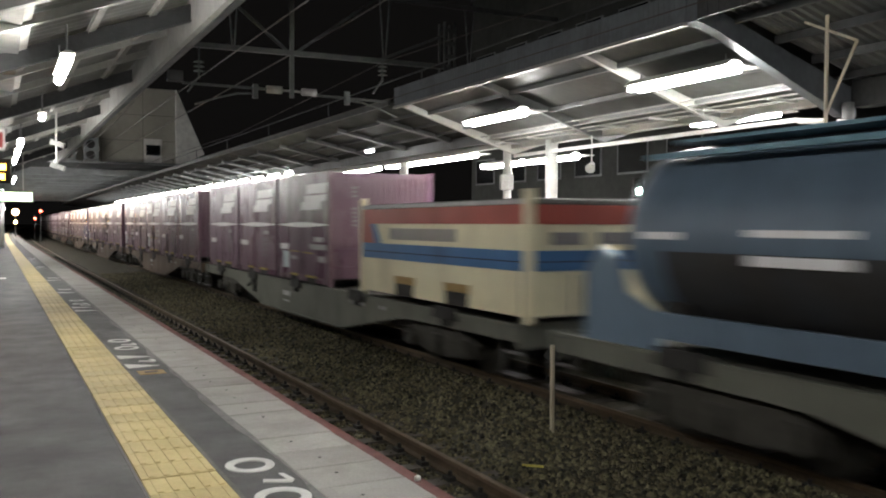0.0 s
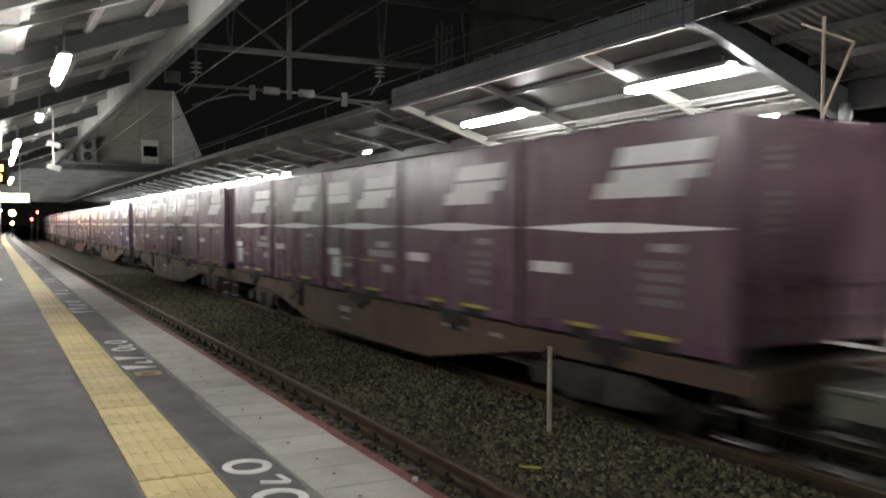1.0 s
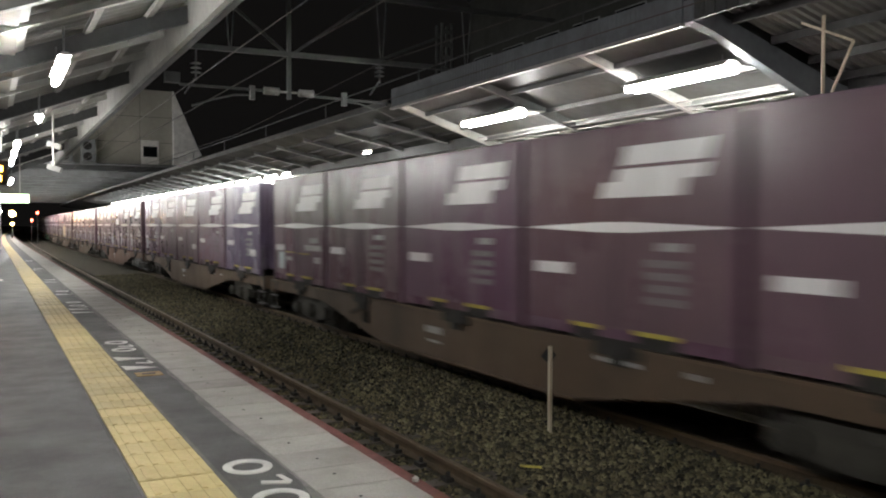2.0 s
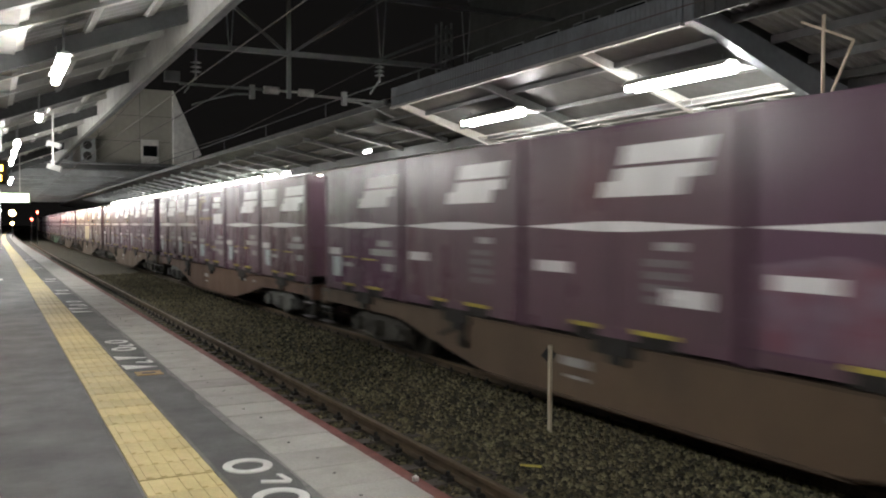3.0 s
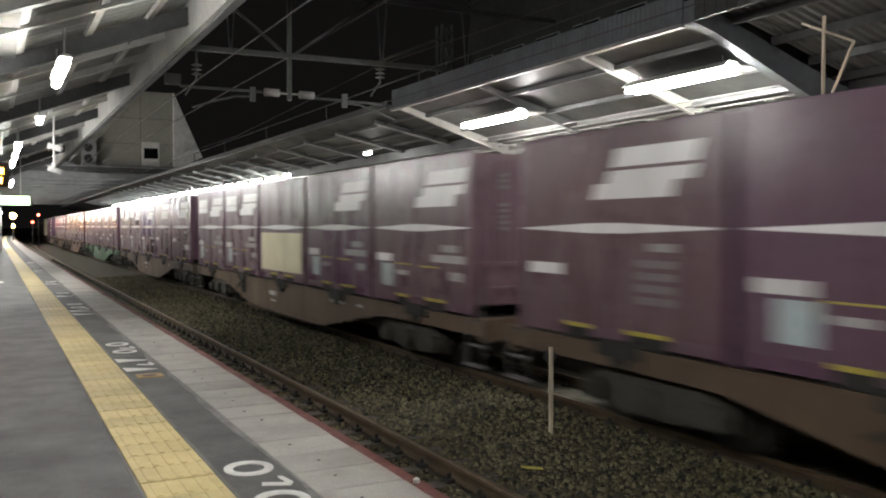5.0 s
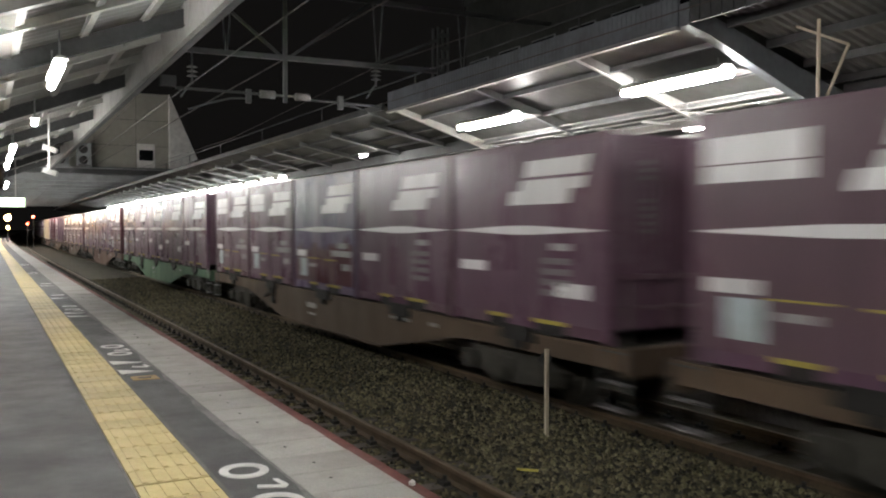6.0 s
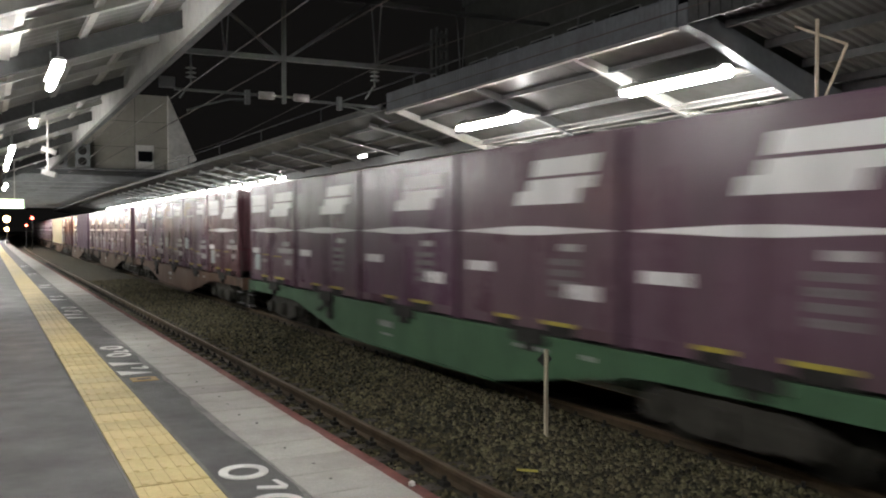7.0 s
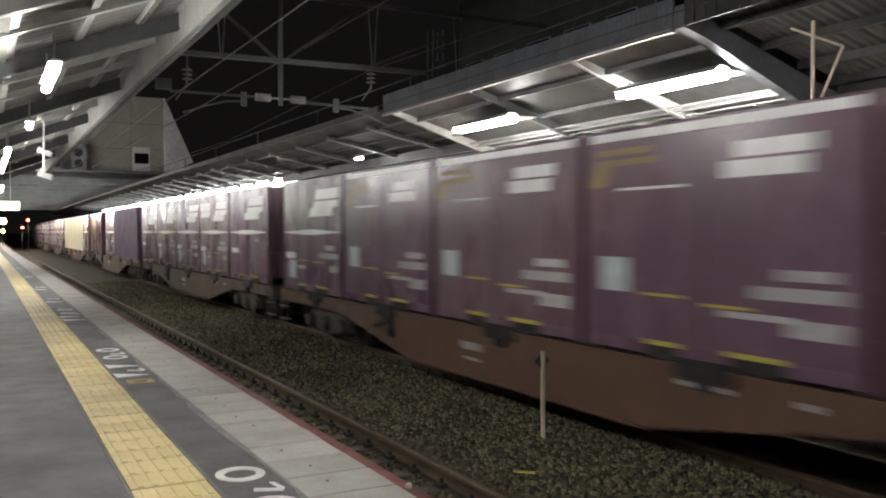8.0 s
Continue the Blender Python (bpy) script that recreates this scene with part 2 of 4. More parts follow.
def mesh_of(name, bm, material, bevel=0.0):
    if bevel:
        bmesh.ops.bevel(bm, geom=bm.edges[:], offset=bevel, segments=1, affect="EDGES", clamp_overlap=True)
    bmesh.ops.recalc_face_normals(bm, faces=bm.faces)
    me = bpy.data.meshes.new(name)
    bm.to_mesh(me)
    bm.free()
    me.materials.append(material)
    return me


def part(name, bm, material, parent=None, label="", bevel=0.0):
    ob = new(name, mesh_of(name, bm, material, bevel))
    ob.parent = parent
    return tagged(ob, label) if label else ob


def boxes(*dims):
    bm = bmesh.new()
    for d in dims:
        box(bm, *d)
    return bm


def thing(name, m, label, category, group="", kind=""):
    ob = new(name)
    ob.empty_display_size = 0.2
    ob.matrix_basis = m
    return tagged(ob, label, category, group, kind)


def sweep(bm, profile, y0, y1, step=6.0, shift=0.0):
    """A closed profile of (x, z) carried along the line, which bends far off."""
    n = max(1, round((y1 - y0) / step))
    rings = []
    for k in range(n + 1):
        y = y0 + (y1 - y0) * k / n
        rings.append([bm.verts.new((x + shift + bend(y), y, z)) for x, z in profile])
    m = len(profile)
    for a, b in zip(rings, rings[1:]):
        for i in range(m):
            bm.faces.new((a[i], a[(i + 1) % m], b[(i + 1) % m], b[i]))
    bm.faces.new(rings[0]), bm.faces.new(rings[-1][::-1])


def slab_of(x0, x1, z0, z1):
    return [(x0, z0), (x1, z0), (x1, z1), (x0, z1)]


def swept(name, profiles, y0, y1, material, parent=None, step=6.0, label=""):
    bm = bmesh.new()
    for p in profiles:
        sweep(bm, p, y0, y1, step)
    return part(name, bm, material, parent, label)


def structure(ob, label, category):
    return tagged(ob, label, category, "", "structure")


def piece(name, mesh, parent, m):
    ob = new(name, mesh)
    ob.parent = parent
    ob.matrix_basis = m
    return ob


def each(name, dims, material, parent, label="", bevel=0.0):
    """One part for each box."""
    return [part(name, boxes(d), material, parent, label, bevel) for d in dims]


# ---- ground, platforms and tracks ----
bm = bmesh.new()
box(bm, -900, 900, -300, 1500, -1.6, -1.3)
structure(part("ground", bm, EARTH), "dark flat ground that reaches the horizon", "ground")

ballast = structure(swept("ballast_bed", [[(2.0, -1.4), (9.2, -1.4), (9.2, -1.12), (8.6, -1.1), (6.9, -1.07), (6.4, -1.035), (5.6, -1.06), (4.5, -1.1), (2.0, -1.12)]], -12, 420, BALLAST),
                    "brown ballast bed between the two platforms", "ballast")

platform = structure(swept("platform", [[(-7.0, -1.3), (2.06, -1.3), (2.06, -0.05), (1.535, -0.05), (1.535, 0.0), (1.135, 0.0), (1.135, -0.022), (0.705, -0.022), (0.705, 0.0), (-7.0, 0.0)]],
                           -12, 300, ASPHALT), "grey asphalt station platform", "platform")
swept("edge_wall", [slab_of(2.06, 2.1, -1.35, -0.12)], -12, 300, WALLCON, platform, label="old concrete platform face")
swept("red_nosing", [slab_of(2.063, EDGE, -0.16, -0.002)], -12, 300, NOSING, platform, label="worn dark red edge strip")
swept("far_warning_strip", [slab_of(0.71, 1.13, -0.02, 0.006)], 62.0, 300, TACTILE, platform)
swept("far_edge_slabs", [slab_of(1.54, 2.055, -0.04, 0.003)], 62.0, 300, CONCRETE, platform)
swept("strip_border", [slab_of(0.69, 0.708, -0.02, 0.004), slab_of(1.132, 1.155, -0.02, 0.004)], -8, 62, WALLCON, platform, label="thin grey mortar border")

bm = bmesh.new()
uneven = random.Random(11)
inner = [(1.49 + uneven.uniform(-0.03, 0.03), -8 + 0.35 * k) for k in range(200)]
plate(bm, [(1.5345, -8.0), *inner, (1.5345, 61.65)], "z", -0.01, 0.003)
part("mortar_edge", bm, MORTAR, platform, "uneven grey mortar beside the slabs")

far_platform = structure(swept("far_platform", [slab_of(FAR_EDGE + 0.1, 15.4, -1.3, 0.0), slab_of(FAR_EDGE, FAR_EDGE + 0.1, -0.2, 0.0)], -12, 300, WALLCON),
                         "opposite concrete island platform", "platform")
swept("far_platform_strip", [slab_of(9.9, 10.3, -0.02, 0.006)], -12, 300, TACTILE, far_platform)

RAIL_HEAD = [(-0.033, -0.045), (0.033, -0.045), (0.033, -0.006), (0.026, 0.0), (-0.026, 0.0), (-0.033, -0.006)]
RAIL_BODY = [(-0.063, -0.153), (0.063, -0.153), (0.063, -0.142), (0.01, -0.125), (0.008, -0.045), (-0.008, -0.045), (-0.01, -0.125), (-0.063, -0.142)]


def sleeper_meshes():
    sl = bmesh.new()
    plate(sl, [(-0.13, -0.2), (0.13, -0.2), (0.1, -0.02), (-0.1, -0.02)], "x", -1.0, 1.0)
    cl = bmesh.new()
    for x in (-0.533, 0.533):
        for s in (-1, 1):
            box(cl, x + s * 0.07, x + s * 0.15, -0.07, 0.07, -0.03, 0.022)
            tube(cl, (x + s * 0.1, 0, 0.02), (x + s * 0.1, 0, 0.07), 0.022, 6)
    return mesh_of("sleeper", sl, SLEEPER), mesh_of("rail_clip", cl, CLIP)


SLEEPER_MESH, CLIP_MESH = sleeper_meshes()


def track(name, x, y_pieces, label):
    base = structure(new(name), label, "railway track")
    for s in (-1, 1):
        bm = bmesh.new()
        sweep(bm, [(px + x + s * 0.533, pz + RAIL_Z) for px, pz in RAIL_BODY], -12, 420)
        rail = part("rail", bm, RAILSTEEL, base)
        bm = bmesh.new()
        sweep(bm, [(px + x + s * 0.533, pz + RAIL_Z) for px, pz in RAIL_HEAD], -12, 420)
        part("rail_head", bm, RAILTOP, rail)
    y = -8.2
    while y < y_pieces:
        m = pose(x + bend(y), y, RAIL_Z - 0.135)
        piece("sleeper", SLEEPER_MESH, base, m)
        piece("rail_clip", CLIP_MESH, base, m)
        y += 0.6
    return base


track("near_track", TRACK_1, 70, "empty railway track with rusty rails on concrete sleepers")
track("train_track", TRACK_2, 34, "railway track under the passing freight train")


def stones():
    """Loose ballast stones, thickest where the bed is closest."""
    rng = np.random.default_rng(7)
    ico = bmesh.new()
    bmesh.ops.create_icosphere(ico, subdivisions=1, radius=1.0)
    base = np.array([v.co[:] for v in ico.verts])
    tris = np.array([[v.index for v in f.verts] for f in ico.faces])
    ico.free()
    n = 42000
    x = rng.uniform(3.6, 7.2, n)
    y = 3.5 + 42 * rng.random(n) ** 1.7
    size = rng.uniform(0.012, 0.036, n)
    sc = size[:, None] * rng.uniform(0.6, 1.25, (n, 3))
    ang = rng.uniform(0, math.tau, n)
    p = base[None] * (1 + rng.uniform(-0.25, 0.25, (n, len(base), 1))) * sc[:, None, :]
    c, s = np.cos(ang)[:, None], np.sin(ang)[:, None]
    q = np.stack([p[..., 0] * c - p[..., 1] * s, p[..., 0] * s + p[..., 1] * c, p[..., 2]], -1)
    q += np.stack([x, y, np.interp(x, [3.6, 4.5, 5.6, 6.4, 6.9, 7.2], [-1.11, -1.1, -1.06, -1.03, -1.06, -1.09]) + size * 0.3], -1)[:, None, :]
    near_rail = np.minimum(abs(x - 4.053), abs(x - 6.997)) > 0.1
    q = q[near_rail]
    n = len(q)
    faces = (tris[None] + (np.arange(n) * len(base))[:, None, None]).reshape(-1, 3)
    me = bpy.data.meshes.new("ballast_stones")
    me.from_pydata(q.reshape(-1, 3).tolist(), [], faces.tolist())
    me.materials.append(STONE)
    tagged(new("ballast_stones", me), "loose brown ballast stones between the rails", "gravel", "", "stuff")


stones()


# ---- canopies ----
def bays(first, last, pitch):
    y = first
    while y < last:
        yield y
        y += pitch


def own_canopy():
    """The roof over the near platform: it falls from its eave to a valley over the platform's middle."""
    roof = structure(new("canopy_near"), "steel platform canopy roof over the near platform", "canopy")

    def z(x):
        return 4.62 + (x - 2.5) * 0.385
    bm = bmesh.new()
    for y0 in bays(-18, 45, 3.5):
        corrugated(bm, -2.6, z(-2.6) + 0.02, 2.55, z(2.55) + 0.02, y0, y0 + 3.5, 0.25, 0.03)
    part("roof_sheet", bm, OWNSHEET, roof, "grey ribbed roof sheeting")
    bm = bmesh.new()
    sweep(bm, slab_of(2.52, 2.6, 4.14, 4.72), -18, 45, 3.5)
    part("fascia", bm, FASCIAPALE, roof, "pale steel eave fascia")
    bm = bmesh.new()
    sweep(bm, [(2.6, 4.12), (2.72, 4.14), (2.73, 4.25), (2.6, 4.25)], -18, 45, 3.5)
    part("gutter", bm, STEELDARK, roof, "dark eave gutter")
    deep = [(8.95, STEELWHITE), *[(12.65 + 5.9 * k, STEELDARK) for k in range(6)]]
    thin = [(y, STEELWHITE) for k in range(6) for y in (14.5 + 5.9 * k, 16.4 + 5.9 * k) if y < 45] + [(5.0, STEELWHITE), (10.8, STEELWHITE), (2.0, STEELWHITE)]
    for major, beams in ((True, deep), (False, thin)):
        for y, mat in beams:
            bm = bmesh.new()
            h, w = (0.24, 0.14) if major else (0.11, 0.1)
            zz = 0.05 if major else 0.02
            plate(bm, [(2.52, z(2.52) - zz), (2.52, z(2.52) - zz - h), (-2.6, z(-2.6) - zz - h), (-2.6, z(-2.6) - zz)], "y", y, y + 0.014)
            plate(bm, [(2.52, z(2.52) - zz - h + 0.002), (2.52, z(2.52) - zz - h - 0.014), (-2.6, z(-2.6) - zz - h - 0.014), (-2.6, z(-2.6) - zz - h + 0.002)], "y", y - w / 2, y + w / 2)
            part("rafter", bm, mat, roof)
    # added pale strip: imitates roof sheet brightly lit above the lamps
    part("cable_tray", boxes((0.06, 0.3, -3, 44, 3.655, 3.665), (0.06, 0.07, -3, 44, 3.665, 3.69), (0.29, 0.3, -3, 44, 3.665, 3.7)), FASCIAPALE, roof, "added pale strip for the lit patches of roof sheet")
    for x in (-1.4, -0.5, 0.35, 1.2, 2.0):
        bm = bmesh.new()
        sweep(bm, [(x - 0.05, z(x) - 0.1), (x + 0.05, z(x) - 0.06), (x + 0.05, z(x) + 0.015), (x - 0.05, z(x) - 0.02)], -18, 45, 3.5)
        part("purlin", bm, STEELWHITE, roof)
    bm = bmesh.new()
    sweep(bm, slab_of(-2.75, -2.55, 2.3, 2.75), -18, 45, 3.5)
    part("valley_beam", bm, STEELWHITE, roof)
    for y in bays(8.0, 45, 12.4):
        bm = bmesh.new()
        tube(bm, (-2.65, y, 0), (-2.65, y, 2.4), 0.13, 16)
        part("column", bm, STEELWHITE, roof)
    # conduits and trays beside the lamps
    bm = bmesh.new()
    for x, zz in ((-0.9, 2.9), (-1.0, 2.93), (-1.1, 2.9)):
        tube(bm, (x, -3, zz), (x, 44, zz), 0.018, 6)
    box(bm, -1.45, -1.2, -3, 44, 2.84, 2.88)
    part("conduit", bm, STEELWHITE, roof, "pale cable conduits and tray")
    return roof


own_canopy()


def batten_lamp(length, z_drop=0.12, twin=True, thick=0.05):
    """A fluorescent batten: housing, glowing tube, two hangers."""
    lamp = thing("fluorescent_lamp", pose(0, 0, 0), "lit white fluorescent batten lamp under the canopy", "lamp", "canopy lamps")
    bm = bmesh.new()
    if twin:
        plate(bm, [(-0.21, 0.0), (-0.08, 0.1), (0.08, 0.1), (0.21, 0.0), (0.195, 0.0), (0.075, 0.085), (-0.075, 0.085), (-0.195, 0.0)], "y", 0, length)
    else:
        plate(bm, [(-0.07, 0.067), (-0.035, 0.1), (0.035, 0.1), (0.07, 0.067)], "y", 0, length)
    part("housing", bm, STEELWHITE, lamp)
    if twin:
        part("reflector", boxes((0.2, 0.62, 0.0, length, 0.03, 0.05)), WALLWHITE, lamp, "broad white reflector board")
    for x, r in ((-0.1, 0.055), (0.1, 0.055)) if twin else ((0, thick),):
        bm = bmesh.new()
        drop = -0.04 if twin else 0.0
        tube(bm, (x, 0.03, drop), (x, length - 0.03, drop), r, 10)
        part("glowing_tube", bm, TUBEGLOW, lamp, "glowing white tube")
    for y in (0.2, length - 0.2):
        bm = bmesh.new()
        tube(bm, (0, y, 0.09), (0, y, 0.09 + z_drop), 0.012, 6)
        part("hanger", bm, STEELGREY, lamp)
    return lamp


LAMP = batten_lamp(1.65, 0.33, False)
LAMP.matrix_basis = pose(0.74, 10.35, 3.24)
for k in (-4, -3, -2, -1):
    copy_thing(LAMP, pose(0.72 - 0.01 * k, 10.35 + 5.9 * k, 3.24))
for x, first, count in ((0.55, 21.3, 3), (0.75, 38.6, 2)):
    for k in range(count):
        copy_thing(LAMP, pose(x, first + 3.0 * k, 3.24))
BULB = batten_lamp(0.26, 0.33, False)
BULB.matrix_basis = pose(0.74, 16.05, 3.23)
tagged(BULB, "short lit lamp under the near canopy")
UNDERPASS = batten_lamp(2.1, 1.3, False)
UNDERPASS.matrix_basis = pose(0.6, 62, 3.24)
tagged(UNDERPASS, "lit fluorescent lamp hung under the station building")
for k in range(1, 25):
    copy_thing(UNDERPASS, pose(0.6 + bend(62 + 2.95 * k), 62 + 2.95 * k, 3.24))


def pole_lamp():
    """An open lamp on a post, added beyond the canopy's end to brighten the station building."""
    p = thing("platform_lamp", pose(-0.6, 47.5, 0), "added pale lamp post with a lit fluorescent lamp, brightening the building", "street lamp", "platform lamp posts")
    bm = bmesh.new()
    tube(bm, (-0.8, 0, 0), (-0.8, 0, 4.3), 0.06, 10)
    part("post", bm, STEELWHITE, p)
    bm = bmesh.new()
    bar(bm, (-0.8, 0, 4.25), (1.2, 0, 4.3), 0.05, 0.05)
    part("arm", bm, STEELWHITE, p)
    bm = bmesh.new()
    tube(bm, (1.15, -0.9, 4.2), (1.15, 0.9, 4.2), 0.05, 8)
    part("glowing_tube", bm, TUBEGLOW, p, "glowing white tube")
    return p


# a close row of added posts as fill light on the building front
POLE = pole_lamp()
for y in (49.5, 51.5, 53.5, 55.5, 57.5):
    copy_thing(POLE, pose(-0.6, y, 0))


def far_canopy():
    """The butterfly roof over the island platform: three stretches of different make."""
    roof = structure(new("canopy_far"), "steel butterfly canopy over the opposite platform", "canopy")
    valley, ridge = 12.1, 15.5

    def z(x):
        return 4.5 - (x - 8.72) * 0.29 if x <= valley else 4.5 - (valley - 8.72) * 0.29 + (x - valley) * 0.29
    # middle stretch with flat soffit and ribbed fascia
    bm = bmesh.new()
    for a, b in ((8.76, valley), (valley, ridge)):
        for y0 in bays(9.3, 19.2, 3.35):
            plate(bm, [(a, z(a)), (b, z(b)), (b, z(b) + 0.03), (a, z(a) + 0.03)], "y", y0, y0 + 3.34)
    part("soffit", bm, SHEET, roof, "grey flat soffit sheets")
    bm = bmesh.new()
    n = 180
    for k in range(n):
        y = 9.28 + 10.0 * k / n
        box(bm, 8.7 + (0.007 if k % 2 else 0), 8.74, y, y + 10.0 / n, 4.3, 4.76)
    part("fascia", bm, FASCIA, roof, "blue-grey ribbed eave fascia")
    bm = bmesh.new()
    box(bm, 8.66, 8.76, 9.28, 19.28, 4.26, 4.31)
    part("drip_edge", bm, FASCIAPALE, roof, "pale drip edge")
    bm = bmesh.new()
    for k in range(24):
        y = 9.4 + 0.12 * k
        box(bm, 8.84, 8.9, y, y + 0.05, 4.34, 4.39)
    part("clip_row", bm, STEELWHITE, roof)
    for y in (11.9, 15.4, 19.2):
        for a, b in ((8.76, valley), (ridge, valley)):
            bm = bmesh.new()
            plate(bm, [(a, z(a) - 0.01), (a, z(a) - 0.14), (b, z(b) - 0.24), (b, z(b) - 0.01)], "y", y - 0.05, y + 0.05)
            part("rafter", bm, STEELWHITE if y != 15.4 else STEELGREY, roof)
    bm = bmesh.new()
    for x in (9.6, 10.6, 11.4, 13.0, 14.2):
        box(bm, x - 0.04, x + 0.04, 9.3, 19.2, z(x) - 0.1, z(x) - 0.012)
    part("purlin", bm, STEELGREY, roof)
    # girder between the stretches
    bm = bmesh.new()
    plate(bm, [(8.7, 4.62), (8.7, 4.3), (9.1, 4.2), (11.8, 3.16), (12.1, 3.16), (12.1, 3.6), (11.7, 3.68)], "y", 9.06, 9.26)
    part("girder", bm, FASCIA, roof, "deep blue-grey cross girder", 0.01)
    # near stretch, higher, ribbed sheets
    bm = bmesh.new()
    for y0 in bays(-4, 8.6, 3.24):
        corrugated(bm, 8.7, 4.62, valley, 3.72, y0, y0 + 3.24, 0.16, 0.035)
        corrugated(bm, valley, 3.72, ridge, 4.62, y0, y0 + 3.24, 0.16, 0.035)
    part("roof_sheet", bm, SHEET, roof, "grey corrugated roof sheets")
    bm = bmesh.new()
    k = 0
    for y in bays(-4, 8.98, 0.1):
        box(bm, 8.64 + 0.02 * (k % 2), 8.7, y, y + 0.1, 4.3, 4.95)
        k += 1
    part("fascia_sheet", bm, STEELDARK, roof, "dark corrugated fascia")
    for x in (9.4, 10.2, 11.0, 11.7, 12.6, 13.6):
        zz = 4.62 - (x - 8.7) * 0.265 if x < valley else 3.72 + (x - valley) * 0.265
        bm = bmesh.new()
        box(bm, x - 0.035, x + 0.035, -4, 9.0, zz - 0.12, zz - 0.005)
        part("purlin", bm, STEELDARK, roof)
    for y in (2.0, 5.5):
        bm = bmesh.new()
        plate(bm, [(8.7, 4.5), (8.7, 4.34), (valley, 3.3), (valley, 3.6)], "y", y - 0.06, y + 0.06)
        part("rafter", bm, STEELDARK, roof)
    bm = bmesh.new()
    box(bm, 11.95, 12.25, -4, 9.05, 3.3, 3.72)
    part("valley_beam", bm, STEELDARK, roof, "dark valley beam")
    # far stretch, lower pitched, open rafters under a dark sheet
    def low(x):
        return 4.33 - (min(x, 2 * valley - x) - 8.66) * 0.195
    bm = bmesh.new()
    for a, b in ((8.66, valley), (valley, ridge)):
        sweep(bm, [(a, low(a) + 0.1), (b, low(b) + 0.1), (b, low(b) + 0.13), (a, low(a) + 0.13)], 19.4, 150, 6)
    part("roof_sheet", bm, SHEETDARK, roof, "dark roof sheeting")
    bm = bmesh.new()
    sweep(bm, slab_of(8.6, 8.66, 4.36, 4.52), 19.4, 150, 6)
    part("fascia", bm, STEELDARK, roof, "dark thin fascia")
    for y in bays(21.5, 110, 2.98):
        s = bend(y)
        bm = bmesh.new()
        plate(bm, [(9.2 + s, low(9.2) + 0.1), (9.2 + s, low(9.2)), (11.45 + s, low(11.45) - 0.03), (11.45 + s, low(11.45) + 0.1)], "y", y - 0.01, y + 0.01)
        plate(bm, [(9.2 + s, low(9.2) + 0.002), (9.2 + s, low(9.2) - 0.014), (11.45 + s, low(11.45) - 0.044), (11.45 + s, low(11.45) - 0.028)], "y", y - 0.12, y + 0.12)
        part("rafter", bm, STEELGREY, roof)
    for x in (9.5, 10.3, 11.0):
        bm = bmesh.new()
        sweep(bm, slab_of(x - 0.03, x + 0.03, low(x) + 0.03, low(x) + 0.099), 19.5, 110, 6)
        part("purlin", bm, STEELDARK, roof)
    part("box_gutter", boxes((11.45, 11.7, 19.5, 36, 3.56, 3.84)), GALV, roof, "grey box gutter")
    # valley beam, trunking and downpipe
    bm = bmesh.new()
    sweep(bm, slab_of(12.0, 12.2, 3.42, 3.66), 9.2, 19.6, 6)
    sweep(bm, slab_of(12.0, 12.2, 3.5, 3.7), 19.6, 150, 6)
    part("valley_beam", bm, STEELWHITE, roof, "pale valley beam")
    bm = bmesh.new()
    box(bm, 11.98, 12.02, 10.1, 19, 3.18, 3.26)
    tube(bm, (12.02, 9.6, 3.14), (12.02, 10.1, 3.2), 0.05, 8)
    part("trunking", bm, STEELWHITE, roof, "pale cable trunking below the beam")
    bm = bmesh.new()
    for x, zz in ((11.0, 3.66), (11.2, 3.6), (11.4, 3.55), (11.6, 3.5)):
        tube(bm, (x, 9.3, zz), (x, 19, zz), 0.014, 6)
    for y in bays(9.8, 19, 1.4):
        box(bm, 10.95, 11.65, y, y + 0.04, 3.44, 3.48)
    part("conduit", bm, FASCIAPALE, roof, "bundle of pale conduits")
    for y, r in ((17.45, 0.15), (19.5, 0.11), (26, 0.14), (33, 0.14), (40, 0.14), (47, 0.14), (54, 0.14), (61, 0.14)):
        bm = bmesh.new()
        tube(bm, (12.1, y, 0), (12.1, y, 3.5), r, 18)
        tube(bm, (12.1, y, 0), (12.1, y, 0.12), r + 0.05, 18)
        part("column", bm, STEELWHITE, roof)
    # guard wire with posts over the eave
    bm = bmesh.new()
    sweep(bm, slab_of(8.72, 8.745, 4.96, 4.985), 2, 110, 4)
    for y in bays(5.4, 100, 6.2):
        box(bm, 8.72 + bend(y), 8.75 + bend(y), y, y + 0.03, 4.6, 4.99)
    part("guard_wire", bm, STEELDARK, roof, "thin guard wire on short posts")
    return roof


far_canopy()
LONG = batten_lamp(2.3)
LONG.matrix_basis = pose(9.75, 9.33, 3.8)
for y in (15.1, 0.6):
    copy_thing(LONG, pose(9.75, y, 3.8))
for k in range(24):
    y = 35.5 + 2.7 * k
    copy_thing(LAMP, pose(11.5 + bend(y), y, 3.66))
STUB = batten_lamp(0.6, 0.12, False, 0.022)
STUB.matrix_basis = pose(10.5, 24.8, 3.72)
tagged(STUB, "short lit lamp under the opposite canopy")
for y in (6.1, 12.2, 24.4, 26.7, 29.0, 32.3, 34.6, 39, 45, 51):
    copy_thing(LONG, pose(13.9, y, 3.72))
for y in (18.9, 21.5):
    copy_thing(LONG, pose(13.9, y, 3.3))


